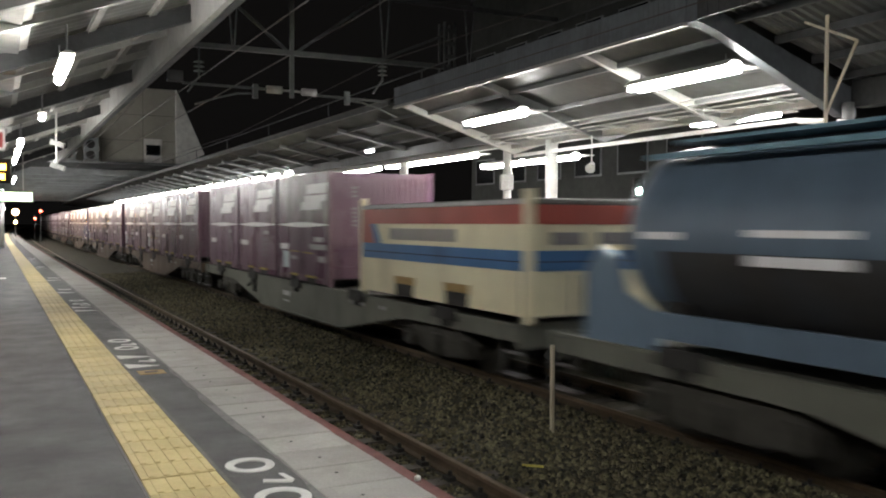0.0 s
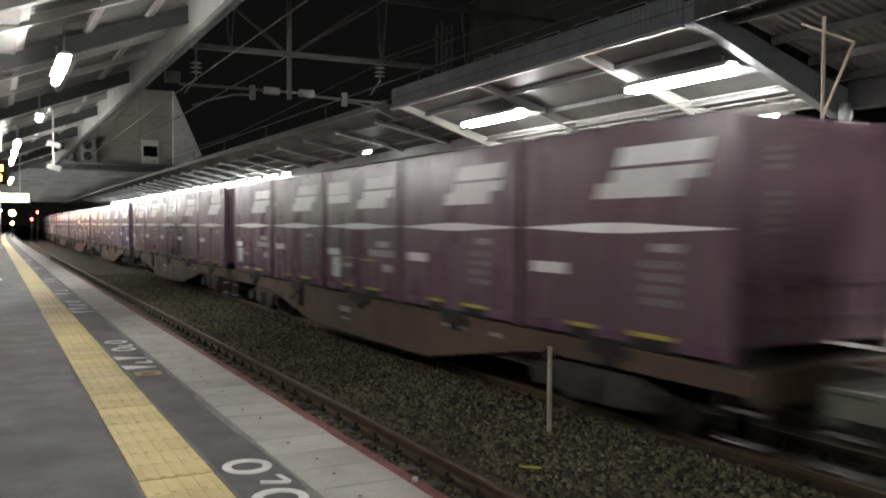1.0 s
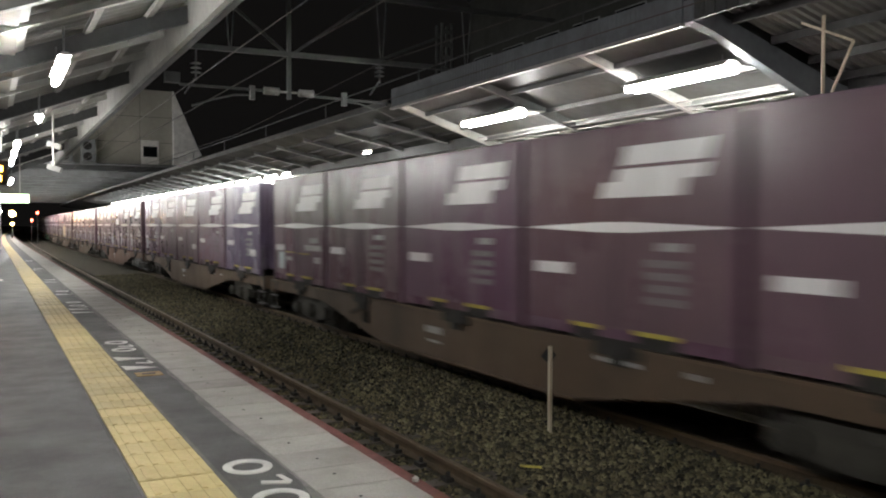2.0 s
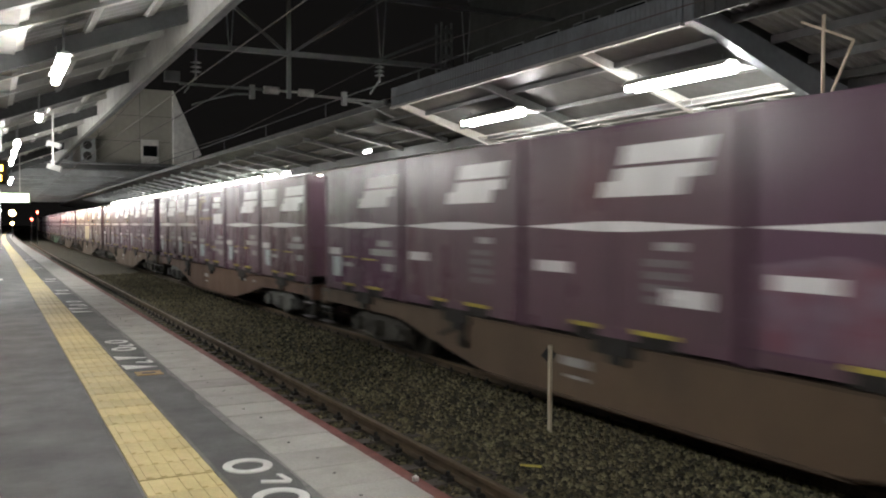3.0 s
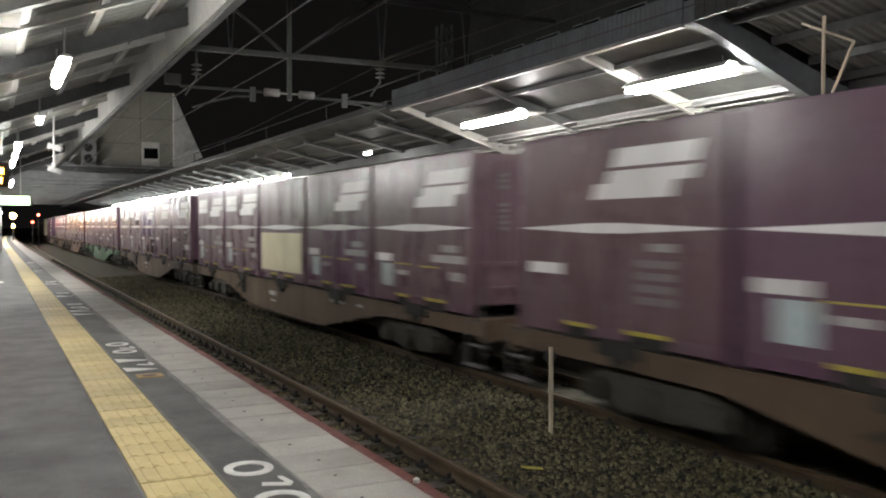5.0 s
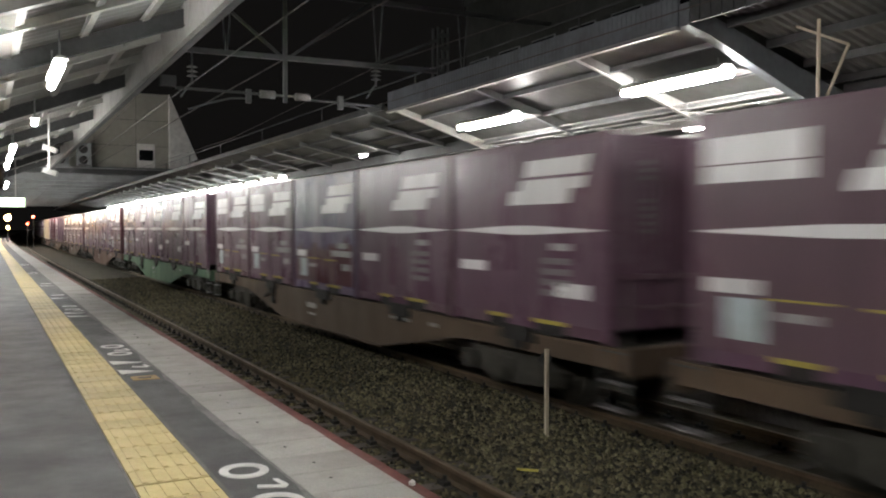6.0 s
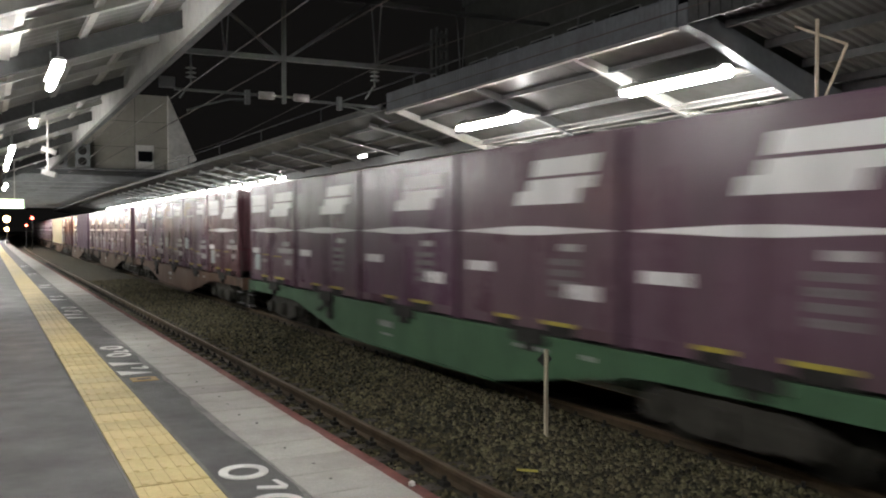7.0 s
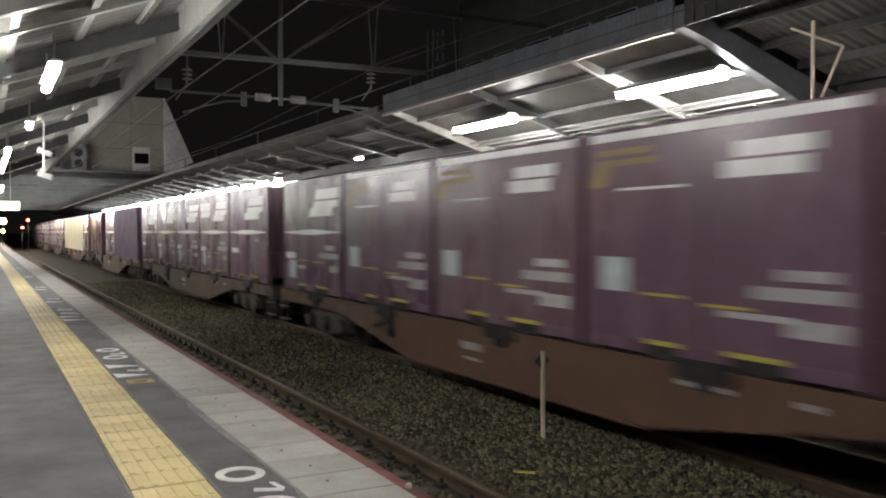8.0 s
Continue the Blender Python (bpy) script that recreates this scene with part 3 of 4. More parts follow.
# ---- overhead line ----
def gantry():
    y = 17.4
    g = thing("catenary_gantry", pose(0, 0, 0), "dark steel overhead line gantry with insulators across the tracks", "gantry")
    bm = bmesh.new()
    bar(bm, (-1.0, y, 4.93), (9.2, y, 5.02), 0.09, 0.1)
    part("lower_chord", bm, GALV, g)
    bm = bmesh.new()
    bar(bm, (-1.0, y, 6.35), (12.2, y, 6.42), 0.09, 0.1)
    part("upper_chord", bm, STEELDARK, g)
    for a, b in (((3.7, 6.35), (5.45, 5.0)), ((5.6, 5.0), (7.5, 6.4)), ((7.55, 5.05), (9.15, 5.75)), ((1.9, 5.0), (3.7, 6.35))):
        bm = bmesh.new()
        bar(bm, (a[0], y, a[1]), (b[0], y, b[1]), 0.05, 0.06)
        part("brace", bm, STEELDARK, g)
    bm = bmesh.new()
    box(bm, 5.48, 5.56, y - 0.04, y + 0.04, 4.06, 6.4)
    part("drop_post", bm, GALV, g)
    for x, s, zz in ((3.3, -1, 4.2), (7.65, 1, 4.12)):
        bm = bmesh.new()
        tube(bm, (5.52 + s * 0.54, y, 4.2 + (0 if s < 0 else -0.05)), (x, y, zz), 0.028, 8)
        part("cantilever_tube", bm, GALV, g)
        bm = bmesh.new()
        tube(bm, (5.52 + s * 0.22, y, 4.2), (5.52 + s * 0.53, y, 4.2), 0.078, 14)
        tube(bm, (5.52 + s * 0.02, y, 4.2), (5.52 + s * 0.22, y, 4.2), 0.022, 6)
        part("rod_insulator", bm, CERAMIC, g, "pale rod insulator sleeve")
        bm = bmesh.new()
        ax = 4.75 if s < 0 else 6.75
        pts = [(ax, 4.1), (ax + s * 0.35, 4.08), (ax + s * 0.8, 3.95), (ax + s * 1.2, 3.8)]
        for (x0, z0), (x1, z1) in zip(pts, pts[1:]):
            tube(bm, (x0, y + 0.05, z0), (x1, y + 0.05, z1), 0.02, 6)
        box(bm, ax - 0.05, ax + 0.05, y - 0.04, y + 0.06, 4.0, 4.28)
        part("steady_arm", bm, GALV, g)
    for x, z0 in ((3.62, 4.45), (7.57, 4.7)):
        bm = bmesh.new()
        for k in range(3):
            tube(bm, (x, y, z0 + k * 0.09), (x, y, z0 + k * 0.09 + 0.03), 0.11, 12, 0.05)
        tube(bm, (x, y, z0 - 0.15), (x, y, 4.98), 0.02, 6)
        bar(bm, (x, y, z0 - 0.1), (x - 0.22, y, z0 - 0.42), 0.03, 0.03)
        part("hanging_insulator", bm, GALV, g, "stack of ceramic discs")
    for x in (7.62, 4.3, 9.75):
        for s in (-1, 1):
            bm = bmesh.new()
            bar(bm, (x + s * 0.12, y, 6.4), (x + s * 0.02, y, 5.02), 0.025, 0.025)
            part("hanger_rod", bm, GALV, g)
    bm = bmesh.new()
    for x in (9.05, 9.3):
        box(bm, x - 0.025, x + 0.025, y - 0.15, y - 0.1, 4.5, 6.0)
        box(bm, x - 0.025, x + 0.025, y + 0.1, y + 0.15, 4.5, 6.0)
    for k in range(5):
        z = 4.6 + k * 0.29
        box(bm, 9.03, 9.32, y - 0.152, y - 0.14, z, z + 0.1)
    part("lattice_mast", bm, STEELDARK, g, "dark lattice mast")
    bm = bmesh.new()
    box(bm, 3.02, 3.3, y - 0.1, y + 0.1, 4.22, 4.42)
    part("terminal_box", bm, STEELDARK, g)
    bm = bmesh.new()
    tube(bm, (-2.9, y, 0), (-2.9, y, 6.5), 0.13, 12)
    part("mast", bm, GALV, g)


gantry()


def wire(name, points, label, r=0.009):
    bm = bmesh.new()
    for a, b in zip(points, points[1:]):
        tube(bm, a, b, r, 5)
    tagged(part(name, bm, WIRE), label, "overhead wire")


for x, zz in ((3.45, 4.19), (7.6, 4.14)):
    wire("contact_wire", [(x, -8, zz), (x, 17.4, zz), (x + 0.2, 58, zz), (x + 0.7 + bend(140), 140, zz)], "thin copper contact wire over the track")
    wire("messenger_wire", [(x, -8, zz + 0.8), (x, 0, zz + 0.55), (x, 8, zz + 0.55), (x, 17.4, zz + 0.85), (x, 30, zz + 0.45), (x + 0.2, 58, zz + 0.8)], "sagging steel messenger wire")
wire("feeder_wire", [(6.2, -8, 5.5), (6.2, 17.4, 5.4), (6.2, 58, 5.5)], "dark feeder wire above the tracks", 0.016)


# ---- buildings ----
def station_building():
    b = thing("station_building", pose(0, 60, 0), "pale panelled station building that bridges the tracks", "building")
    bm = bmesh.new()
    box(bm, -12, 10.9, 0, 78, 5.35, 10.4)
    part("wall", bm, WALLPALE, b, "pale panelled wall")
    bm = bmesh.new()
    for k in range(9):
        x = -12 + 2.6 * k
        box(bm, x, x + 0.02, -0.012, 0.001, 5.4, 10.35)
    for zz in (6.9, 8.6):
        box(bm, -12, 10.9, -0.012, 0.001, zz, zz + 0.02)
    part("panel_joint", bm, WALLDARK, b)
    # stronger light on this wall is put into its whiter colour
    bm = bmesh.new()
    plate(bm, [(10.9, 10.4), (12.75, 6.15), (11.05, 5.3), (10.9, 5.35)], "y", -0.35, 8)
    part("slanted_wall", bm, WALLWHITE, b, "wall with a slanted edge, whitened to look more strongly lit")
    part("underside", boxes((-12, 10.9, 0.1, 78, 5.0, 5.349)), STEELDARK, b)
    each("bridge_beam", [(-12, 12.2, 1 + 5.6 * k, 1.6 + 5.6 * k, 4.55, 5.0) for k in range(14)], STEELGREY, b, "grey bridge beam")
    win = part("window_frame", boxes((8.85, 10.0, -0.06, 0.0, 5.45, 7.05)), WALLWHITE, b, "white window frame")
    part("pane", boxes((9.0, 9.9, -0.075, -0.061, 5.95, 6.65)), BLACKGLASS, win, "dark window pane")
    for x, h in ((3.75, 0.75), (5.1, 1.45)):
        unit = part("air_conditioner", boxes((x, x + 0.9, -0.75, -0.4, 5.45, 5.45 + h)), STEELGREY, b, "outdoor air conditioning unit", 0.02)
        for k in range(1 if h < 1 else 2):
            bm = bmesh.new()
            tube(bm, (x + 0.4, -0.77, 5.8 + 0.68 * k), (x + 0.4, -0.752, 5.8 + 0.68 * k), 0.27, 18)
            part("fan_grille", bm, UNDER, unit, "dark round fan grille")
    part("ledge", boxes((-12, 11, -1.0, 0.0, 5.3, 5.4)), STEELGREY, b)
    for x in (-3.2, 12.4):
        part("pier", boxes((x - 0.4, x + 0.4, 6, 7, -1.2, 4.6), (x - 0.4, x + 0.4, 40, 41, -1.2, 4.6)), WALLCON, b)
    return b


station_building()


def dim_block(x0, x1, y0, y1, h, rows, cols, lit, mat, label):
    b = thing("office_block", pose(x0, y0, 0), label, "building")
    part("wall", boxes((0, x1 - x0, 0, y1 - y0, -1.3, h)), mat, b)
    rng = random.Random(int(x0 * 7 + h))
    for r in range(rows):
        for c in range(cols):
            w = (y1 - y0) / cols
            zz = 2.2 + r * 3.1
            f = part("window", boxes((-0.05, 0.0, c * w + 0.6, c * w + w - 0.6, zz - 1.5, zz)), STEELGREY, b)
            part("pane", boxes((-0.06, -0.051, c * w + 0.68, c * w + w - 0.68, zz - 1.42, zz - 0.08)), WARMWIN if rng.random() < lit else BLACKGLASS, f)
    part("parapet", boxes((-0.1, x1 - x0 + 0.1, -0.1, y1 - y0 + 0.1, h, h + 0.4)), STEELDARK, b)
    return b


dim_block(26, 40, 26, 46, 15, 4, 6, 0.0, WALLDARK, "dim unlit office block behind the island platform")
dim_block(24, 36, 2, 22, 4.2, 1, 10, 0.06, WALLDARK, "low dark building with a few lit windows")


# ---- platform things ----
def floor_marks():
    def mark(name, shape, material, label):
        bm = bmesh.new()
        shape(bm)
        tagged(part(name, bm, material), label, "floor marking", "boarding marks")
    Z0, Z1 = 0.0, 0.005

    def ring(y, r=0.14):
        mark("ring_mark", lambda bm: disc_ring(bm, 1.335, y, Z0, Z1, r * 0.96, r * 1.08, r * 0.62, r * 0.62), WHITEPAINT, "white painted ring on the asphalt platform")

    def tick(y):
        def shape(bm):
            plate(bm, [(1.31, y - 0.045), (1.325, y + 0.01), (1.46, y - 0.055), (1.455, y - 0.11)], "z", Z0, Z1)
            plate(bm, [(1.455, y - 0.11), (1.485, y - 0.06), (1.465, y + 0.075), (1.435, y + 0.085)], "z", Z0, Z1)
        mark("tick_mark", shape, WHITEPAINT, "small white painted hook on the asphalt platform")

    def triangle(y):
        mark("triangle_mark", lambda bm: plate(bm, [(1.15, y + 0.14), (1.165, y - 0.13), (1.47, y - 0.07)], "z", Z0, Z1), WHITEPAINT, "white painted triangle on the asphalt platform")

    def plaque(y):
        mark("orange_mark", lambda bm: box(bm, 1.21, 1.45, y - 0.11, y + 0.11, Z0, Z1), ORANGEPAINT, "small orange plaque painted on the platform")
        mark("orange_mark_text", lambda bm: box(bm, 1.27, 1.39, y - 0.03, y + 0.03, Z1, Z1 + 0.003), ASPHALT, "worn lettering bar on the orange plaque")
    ring(5.03, 0.15), tick(4.7), ring(4.365, 0.155), tick(4.02), ring(3.7, 0.15)
    ring(11.1), ring(10.42), tick(10.75), triangle(9.72), tick(9.38), triangle(9.07), plaque(8.62)
    ring(17.2), ring(16.5), triangle(15.8), tick(16.2), triangle(15.2)
    for y in (20.2, 24.5, 31.0, 38.0):
        ring(y), triangle(y - 0.9)
    mark("white_line", lambda bm: box(bm, -0.6, 0.25, 24.6, 25.2, Z0, Z1), WHITEPAINT, "short white line on the asphalt platform")


floor_marks()


def track_things():
    s = thing("marker_stake", pose(5.9, 8.46, -1.12), "pale wooden marker stake with a small dark plate between the tracks", "stake")
    part("post", boxes((-0.022, 0.022, -0.022, 0.022, -0.1, 1.12)), WOOD, s, "", 0.004)
    bm = bmesh.new()
    plate(bm, [(0, 0.9), (0.11, 1.0), (0, 1.1), (-0.11, 1.0)], "y", 0.024, 0.034)
    part("diamond_plate", bm, STEELDARK, s, "small dark diamond plate")
    b = bmesh.new()
    bar(b, (4.83, 7.45, -1.05), (4.98, 7.28, -1.045), 0.03, 0.02)
    c = bmesh.new()
    bmesh.ops.create_icosphere(c, subdivisions=1, radius=0.022, matrix=pose(2.1, 4.32, 0.008))
    tagged(part("white_chip", c, WHITEPAINT), "small white stone chip on the red platform edge", "stone chip")
    tagged(part("yellow_scrap", b, YELLOW), "yellow scrap lying on the ballast", "scrap")


track_things()


def far_furniture():
    p = thing("emergency_post", pose(11.75, 8.95, 0), "pale post with a red and white striped emergency button sign", "post")
    bm = bmesh.new()
    tube(bm, (0, 0, 0), (0, 0, 3.35), 0.09, 14)
    part("pole", bm, STEELGREY, p)
    sign = part("sign_box", boxes((-0.36, 0.42, -0.12, -0.08, 2.78, 3.06)), WHITEPAINT, p, "white sign board", 0.006)
    bm = bmesh.new()
    for k in range(3):
        plate(bm, [(-0.12 + k * 0.13, 2.79), (-0.06 + k * 0.13, 2.79), (0.02 + k * 0.13, 3.05), (-0.04 + k * 0.13, 3.05)], "y", -0.128, -0.121)
    part("stripe", bm, SIGNRED, sign, "slanted red stripes")
    part("red_square", boxes((-0.34, -0.2, -0.128, -0.121, 2.82, 3.0), (0.28, 0.4, -0.128, -0.121, 2.82, 3.0)), SIGNRED, sign)
    part("lamp_box", boxes((-0.1, 0.06, -0.2, -0.09, 2.45, 2.7)), PLASTIC, p, "", 0.01)
    part("switch_box", boxes((0.22, 0.4, -0.15, 0.0, 2.0, 2.35)), PLASTIC, p, "", 0.015)
    part("amber_dome", boxes((-0.06, 0.02, -0.18, -0.1, 2.7, 2.78)), ORANGEPAINT, p)
    h = thing("hanging_bracket", pose(10.0, 7.96, 0), "cream steel hanger pole with a diagonal brace under the canopy", "bracket")
    bm = bmesh.new()
    tube(bm, (0, 0, 2.48), (0, 0, 4.3), 0.026, 8)
    part("pole", bm, WOOD, h)
    bm = bmesh.new()
    bar(bm, (0, 0, 2.95), (0, -0.46, 3.86), 0.03, 0.03)
    bar(bm, (0, -0.46, 3.86), (0, 0.36, 4.26), 0.03, 0.03)
    part("brace", bm, WOOD, h)
    j = thing("junction_box", pose(12.1, 19.5, 0), "white junction box on a canopy column", "box")
    part("case", boxes((-0.32, 0.05, -0.25, -0.12, 2.35, 2.75)), PLASTIC, j, "", 0.015)
    s = thing("loudspeaker", pose(11.6, 15.2, 0), "small pale horn loudspeaker hung below the canopy", "loudspeaker")
    bm = bmesh.new()
    tube(bm, (0, 0, 2.75), (0, 0, 3.4), 0.015, 6)
    part("rod", bm, STEELWHITE, s)
    bm = bmesh.new()
    tube(bm, (0.06, 0.05, 2.78), (-0.12, -0.1, 2.66), 0.05, 12, 0.11)
    part("horn", bm, PLASTIC, s)
    g = thing("green_signal", pose(20, 23.6, 0), "tall signal post with a bright green lamp", "signal")
    bm = bmesh.new()
    tube(bm, (0, 0, -1.3), (0, 0, 3.1), 0.06, 10)
    part("post", bm, STEELDARK, g)
    part("head", boxes((-0.2, 0.2, -0.1, 0.1, 2.4, 3.1)), UNDER, g, "", 0.02)
    bm = bmesh.new()
    tube(bm, (0, -0.13, 2.62), (0, -0.1, 2.62), 0.13, 14)
    part("lens", bm, GREENLAMP, g, "glowing green lens")


far_furniture()


def near_furniture():
    s = thing("camera_pole", pose(1.3, 22, 0), "thin pole with two small white cameras hung from the canopy", "camera")
    bm = bmesh.new()
    tube(bm, (0, 0, 2.8), (0, 0, 4.05), 0.022, 8)
    part("pole", bm, STEELWHITE, s)
    for z in (3.28, 2.75):
        bm = bmesh.new()
        bar(bm, (-0.12, 0, z + 0.05), (0.16, -0.1, z - 0.05), 0.12, 0.12)
        part("camera_case", bm, PLASTIC, s, "small white camera case")
    e = thing("exit_sign", pose(0.3, 34, 0), "lit white and green exit sign box under the canopy", "sign")
    part("case", boxes((-0.9, 0.95, 0.0, 0.18, 2.18, 2.54)), STEELWHITE, e, "", 0.02)
    part("lit_face", boxes((-0.85, 0.9, -0.012, -0.002, 2.21, 2.51)), GREENSIGN, e, "glowing pale green face")
    each("hanger", [(-0.6, -0.56, 0.07, 0.1, 2.54, 3.5), (0.6, 0.64, 0.07, 0.1, 2.54, 3.9)], STEELWHITE, e)
    d = thing("departure_board", pose(0.06, 16, -0.25), "dark departure board with amber dot figures", "sign")
    part("case", boxes((-0.6, 0.2, 0, 0.2, 2.35, 2.75)), UNDER, d, "", 0.02)
    part("amber_figure", boxes((-0.5, -0.2, -0.012, -0.002, 2.4, 2.5), (-0.12, 0.1, -0.012, -0.002, 2.4, 2.5), (-0.1, 0.12, -0.012, -0.002, 2.56, 2.66)), AMBERDOT, d, "amber lit bars")
    part("hanger", boxes((-0.3, -0.26, 0.08, 0.12, 2.75, 3.55)), STEELWHITE, d)
    n = thing("notice_sign", pose(0.02, 13, -0.21), "small red and white notice hung from the canopy", "sign")
    part("board", boxes((-0.4, 0.12, 0, 0.04, 2.62, 2.9)), WHITEPAINT, n)
    part("red_field", boxes((-0.36, 0.09, -0.008, -0.001, 2.66, 2.86)), SIGNRED, n)
    part("hanger", boxes((-0.2, -0.17, 0.01, 0.03, 2.9, 3.6)), STEELWHITE, n)
    c = thing("white_post", pose(0.35, 56, 0), "white round post at the far end of the platform", "post")
    bm = bmesh.new()
    tube(bm, (0, 0, 0), (0, 0, 3.4), 0.16, 14)
    part("pole", bm, WHITEPAINT, c)
    for name, mat, x, y, z, r, label in (("amber_signal", AMBER, 2.05, 105, 2.6, 0.34, "amber signal lamp far along the line"),
                                         # glowing disc that imitates the amber lamp's reflection below it
                                         ("amber_signal", AMBER, 1.95, 100, 1.5, 0.17, "low amber glow as the reflection below the amber lamp"),
                                         ("red_signal", REDLAMP, 5.2, 120, 2.9, 0.16, "red signal lamp far along the line"),
                                         ("red_signal", REDLAMP, 4.6, 122, 2.0, 0.14, "red signal lamp far along the line")):
        g = thing(name, pose(x, y, 0), label, "signal")
        bm = bmesh.new()
        tube(bm, (0, 0.06, -1.2), (0, 0.06, z + 0.4), 0.05, 8)
        part("post", bm, STEELDARK, g)
        bm = bmesh.new()
        tube(bm, (0, -0.05, z), (0, 0, z), r, 14)
        part("lens", bm, mat, g, "glowing lens")


near_furniture()


# ---- the freight train ----
PITCH = 20.4                 # coupler to coupler
GAP_A = 29.84                # where the first gap stands at the start
STEP = 3.84                  # container spacing on a wagon
DECK = 1.005                 # deck above the rail
TRAIN = []                   # (thing, distance along the line at the start, height)


def side(bm, u0, u1, h0, h1, lean=0.0, lift=0.006):
    """A thin decal on the side that faces the near platform; u runs from the rear end, h up from the floor."""
    y0, y1 = 1.857 - u0, 1.857 - u1
    plate(bm, [(y0 + lean, h0), (y1 + lean, h0), (y1 - lean, h1), (y0 - lean, h1)], "x", -1.225 - lift, -1.2235)


def bars(c, name, spans, mat, label):
    """Decals of one kind, each a part of its own."""
    for span in spans:
        bm = bmesh.new()
        side(bm, *span)
        part(name, bm, mat, c, label)


def container_body(name, mat, label):
    """A twelve-foot box container, origin at the middle of its floor."""
    c = thing(name, pose(0, 0, 0), label, "freight container", "containers on the train")
    L, W, Hh = 1.857, 1.225, 2.49
    body = part("body", boxes((-W + 0.003, W - 0.003, -L + 0.03, L - 0.03, 0.17, Hh - 0.03)), mat, c)
    for s in (-1, 1):
        for t in (-1, 1):
            each("corner_post", [(s * W - 0.1 * (s > 0), s * W + 0.1 * (s < 0), t * L - 0.1 * (t > 0), t * L + 0.1 * (t < 0), 0, Hh)], mat, c, "", 0.008)
    for s in (-1, 1):
        x0, x1 = sorted((s * W, s * (W - 0.07)))
        part("top_rail", boxes((x0 + 0.003, x1 - 0.003, -L + 0.1, L - 0.1, Hh - 0.09, Hh - 0.002)), mat, c, "", 0.008)
        each("bottom_rail", [(x0 + 0.003, x1 - 0.003, a, b, 0.035, 0.17) for a, b in ((-1.757, -1.03), (-0.36, 0.33), (0.8, 1.757))], mat, c)
    # black blocks stand in for the shade inside the fork pockets
    each("pocket_shadow", [(-W + 0.01, W - 0.01, -1.03, -0.36, 0.0, 0.155), (-W + 0.01, W - 0.01, 0.33, 0.8, 0.0, 0.155)], UNDER, c, "fork pocket filled black for its shade")
    for u0, u1 in ((1.06, 1.56), (2.2, 2.88)):
        bm = bmesh.new()
        side(bm, u0, u1, 0.14, 0.19, 0, 0.012)
        part("pocket_trim", bm, YELLOW, c, "worn yellow trim over the fork pocket")
    # door seams, hinges and lock rods of the side door
    bm = bmesh.new()
    side(bm, 1.86, 1.875, 0.2, 2.38, 0, 0.001)
    part("seam", bm, UNDER, body)
    for u in (0.95, 1.72, 2.02, 2.78):
        bm = bmesh.new()
        tube(bm, (-1.224, 1.857 - u, 0.2), (-1.224, 1.857 - u, 2.4), 0.007, 6)
        part("lock_rod", bm, mat, body)
    bm = bmesh.new()
    for k in range(17):
        x = -1.04 + k * 0.13
        plate(bm, [(x - 0.045, -L + 0.03), (x - 0.02, -L + 0.012), (x + 0.02, -L + 0.012), (x + 0.045, -L + 0.03)], "z", 0.86, 2.36)
    part("end_rib", bm, mat, body, "vertical ribs of the end wall")
    bm = bmesh.new()
    box(bm, -1.12, 1.12, -L - 0.012, -L + 0.03, 0.76, 0.82)
    for x in (-0.9, -0.3, 0.3, 0.9):
        box(bm, x - 0.05, x + 0.05, -L - 0.002, -L + 0.03, 0.18, 0.76)
    box(bm, -1.12, 1.12, -L - 0.008, -L + 0.03, 0.4, 0.44)
    part("end_fitting", bm, mat, body)
    return c


def stripe_and_logo(c, square, logo=True, shift=0.0):
    bm = bmesh.new()
    plate(bm, [(1.757, 1.325), (0.3, 1.275), (-0.3, 1.275), (-1.757, 1.325), (-1.757, 1.34), (-0.3, 1.395), (0.3, 1.395), (1.757, 1.34)], "x", -1.232, -1.2)
    part("stripe", bm, DECAL, c, "white tapered stripe")
    if logo:
        bm = bmesh.new()
        side(bm, 2.14 + shift, 3.46 + shift, 2.03, 2.24, 0.035)
        part("logo_bar", bm, DECAL, c, "white slanted emblem bar")
        bm = bmesh.new()
        side(bm, 2.02 + shift, 3.4 + shift, 1.85, 1.99, 0.025), side(bm, 1.76 + shift, 3.1 + shift, 1.67, 1.85, 0.03)
        part("logo_block", bm, DECAL, c, "white slanted emblem block")
    if square:
        bm = bmesh.new()
        side(bm, 0.17, 1.39, 1.98, 2.24)
        part("white_panel", bm, DECAL, c, "white panel")
        bm = bmesh.new()
        side(bm, 0.17, 1.39, 1.8, 1.965)
        part("white_panel", bm, DECAL, c, "white panel")
    bm = bmesh.new()
    for k in (0, 1, 2, 3, 4, 7, 8, 9):
        box(bm, -0.7, -0.58, -1.862, -1.84, 1.3 + k * 0.09, 1.35 + k * 0.09)
    part("end_lettering", bm, DECALGREY, c, "illegible grey marks")


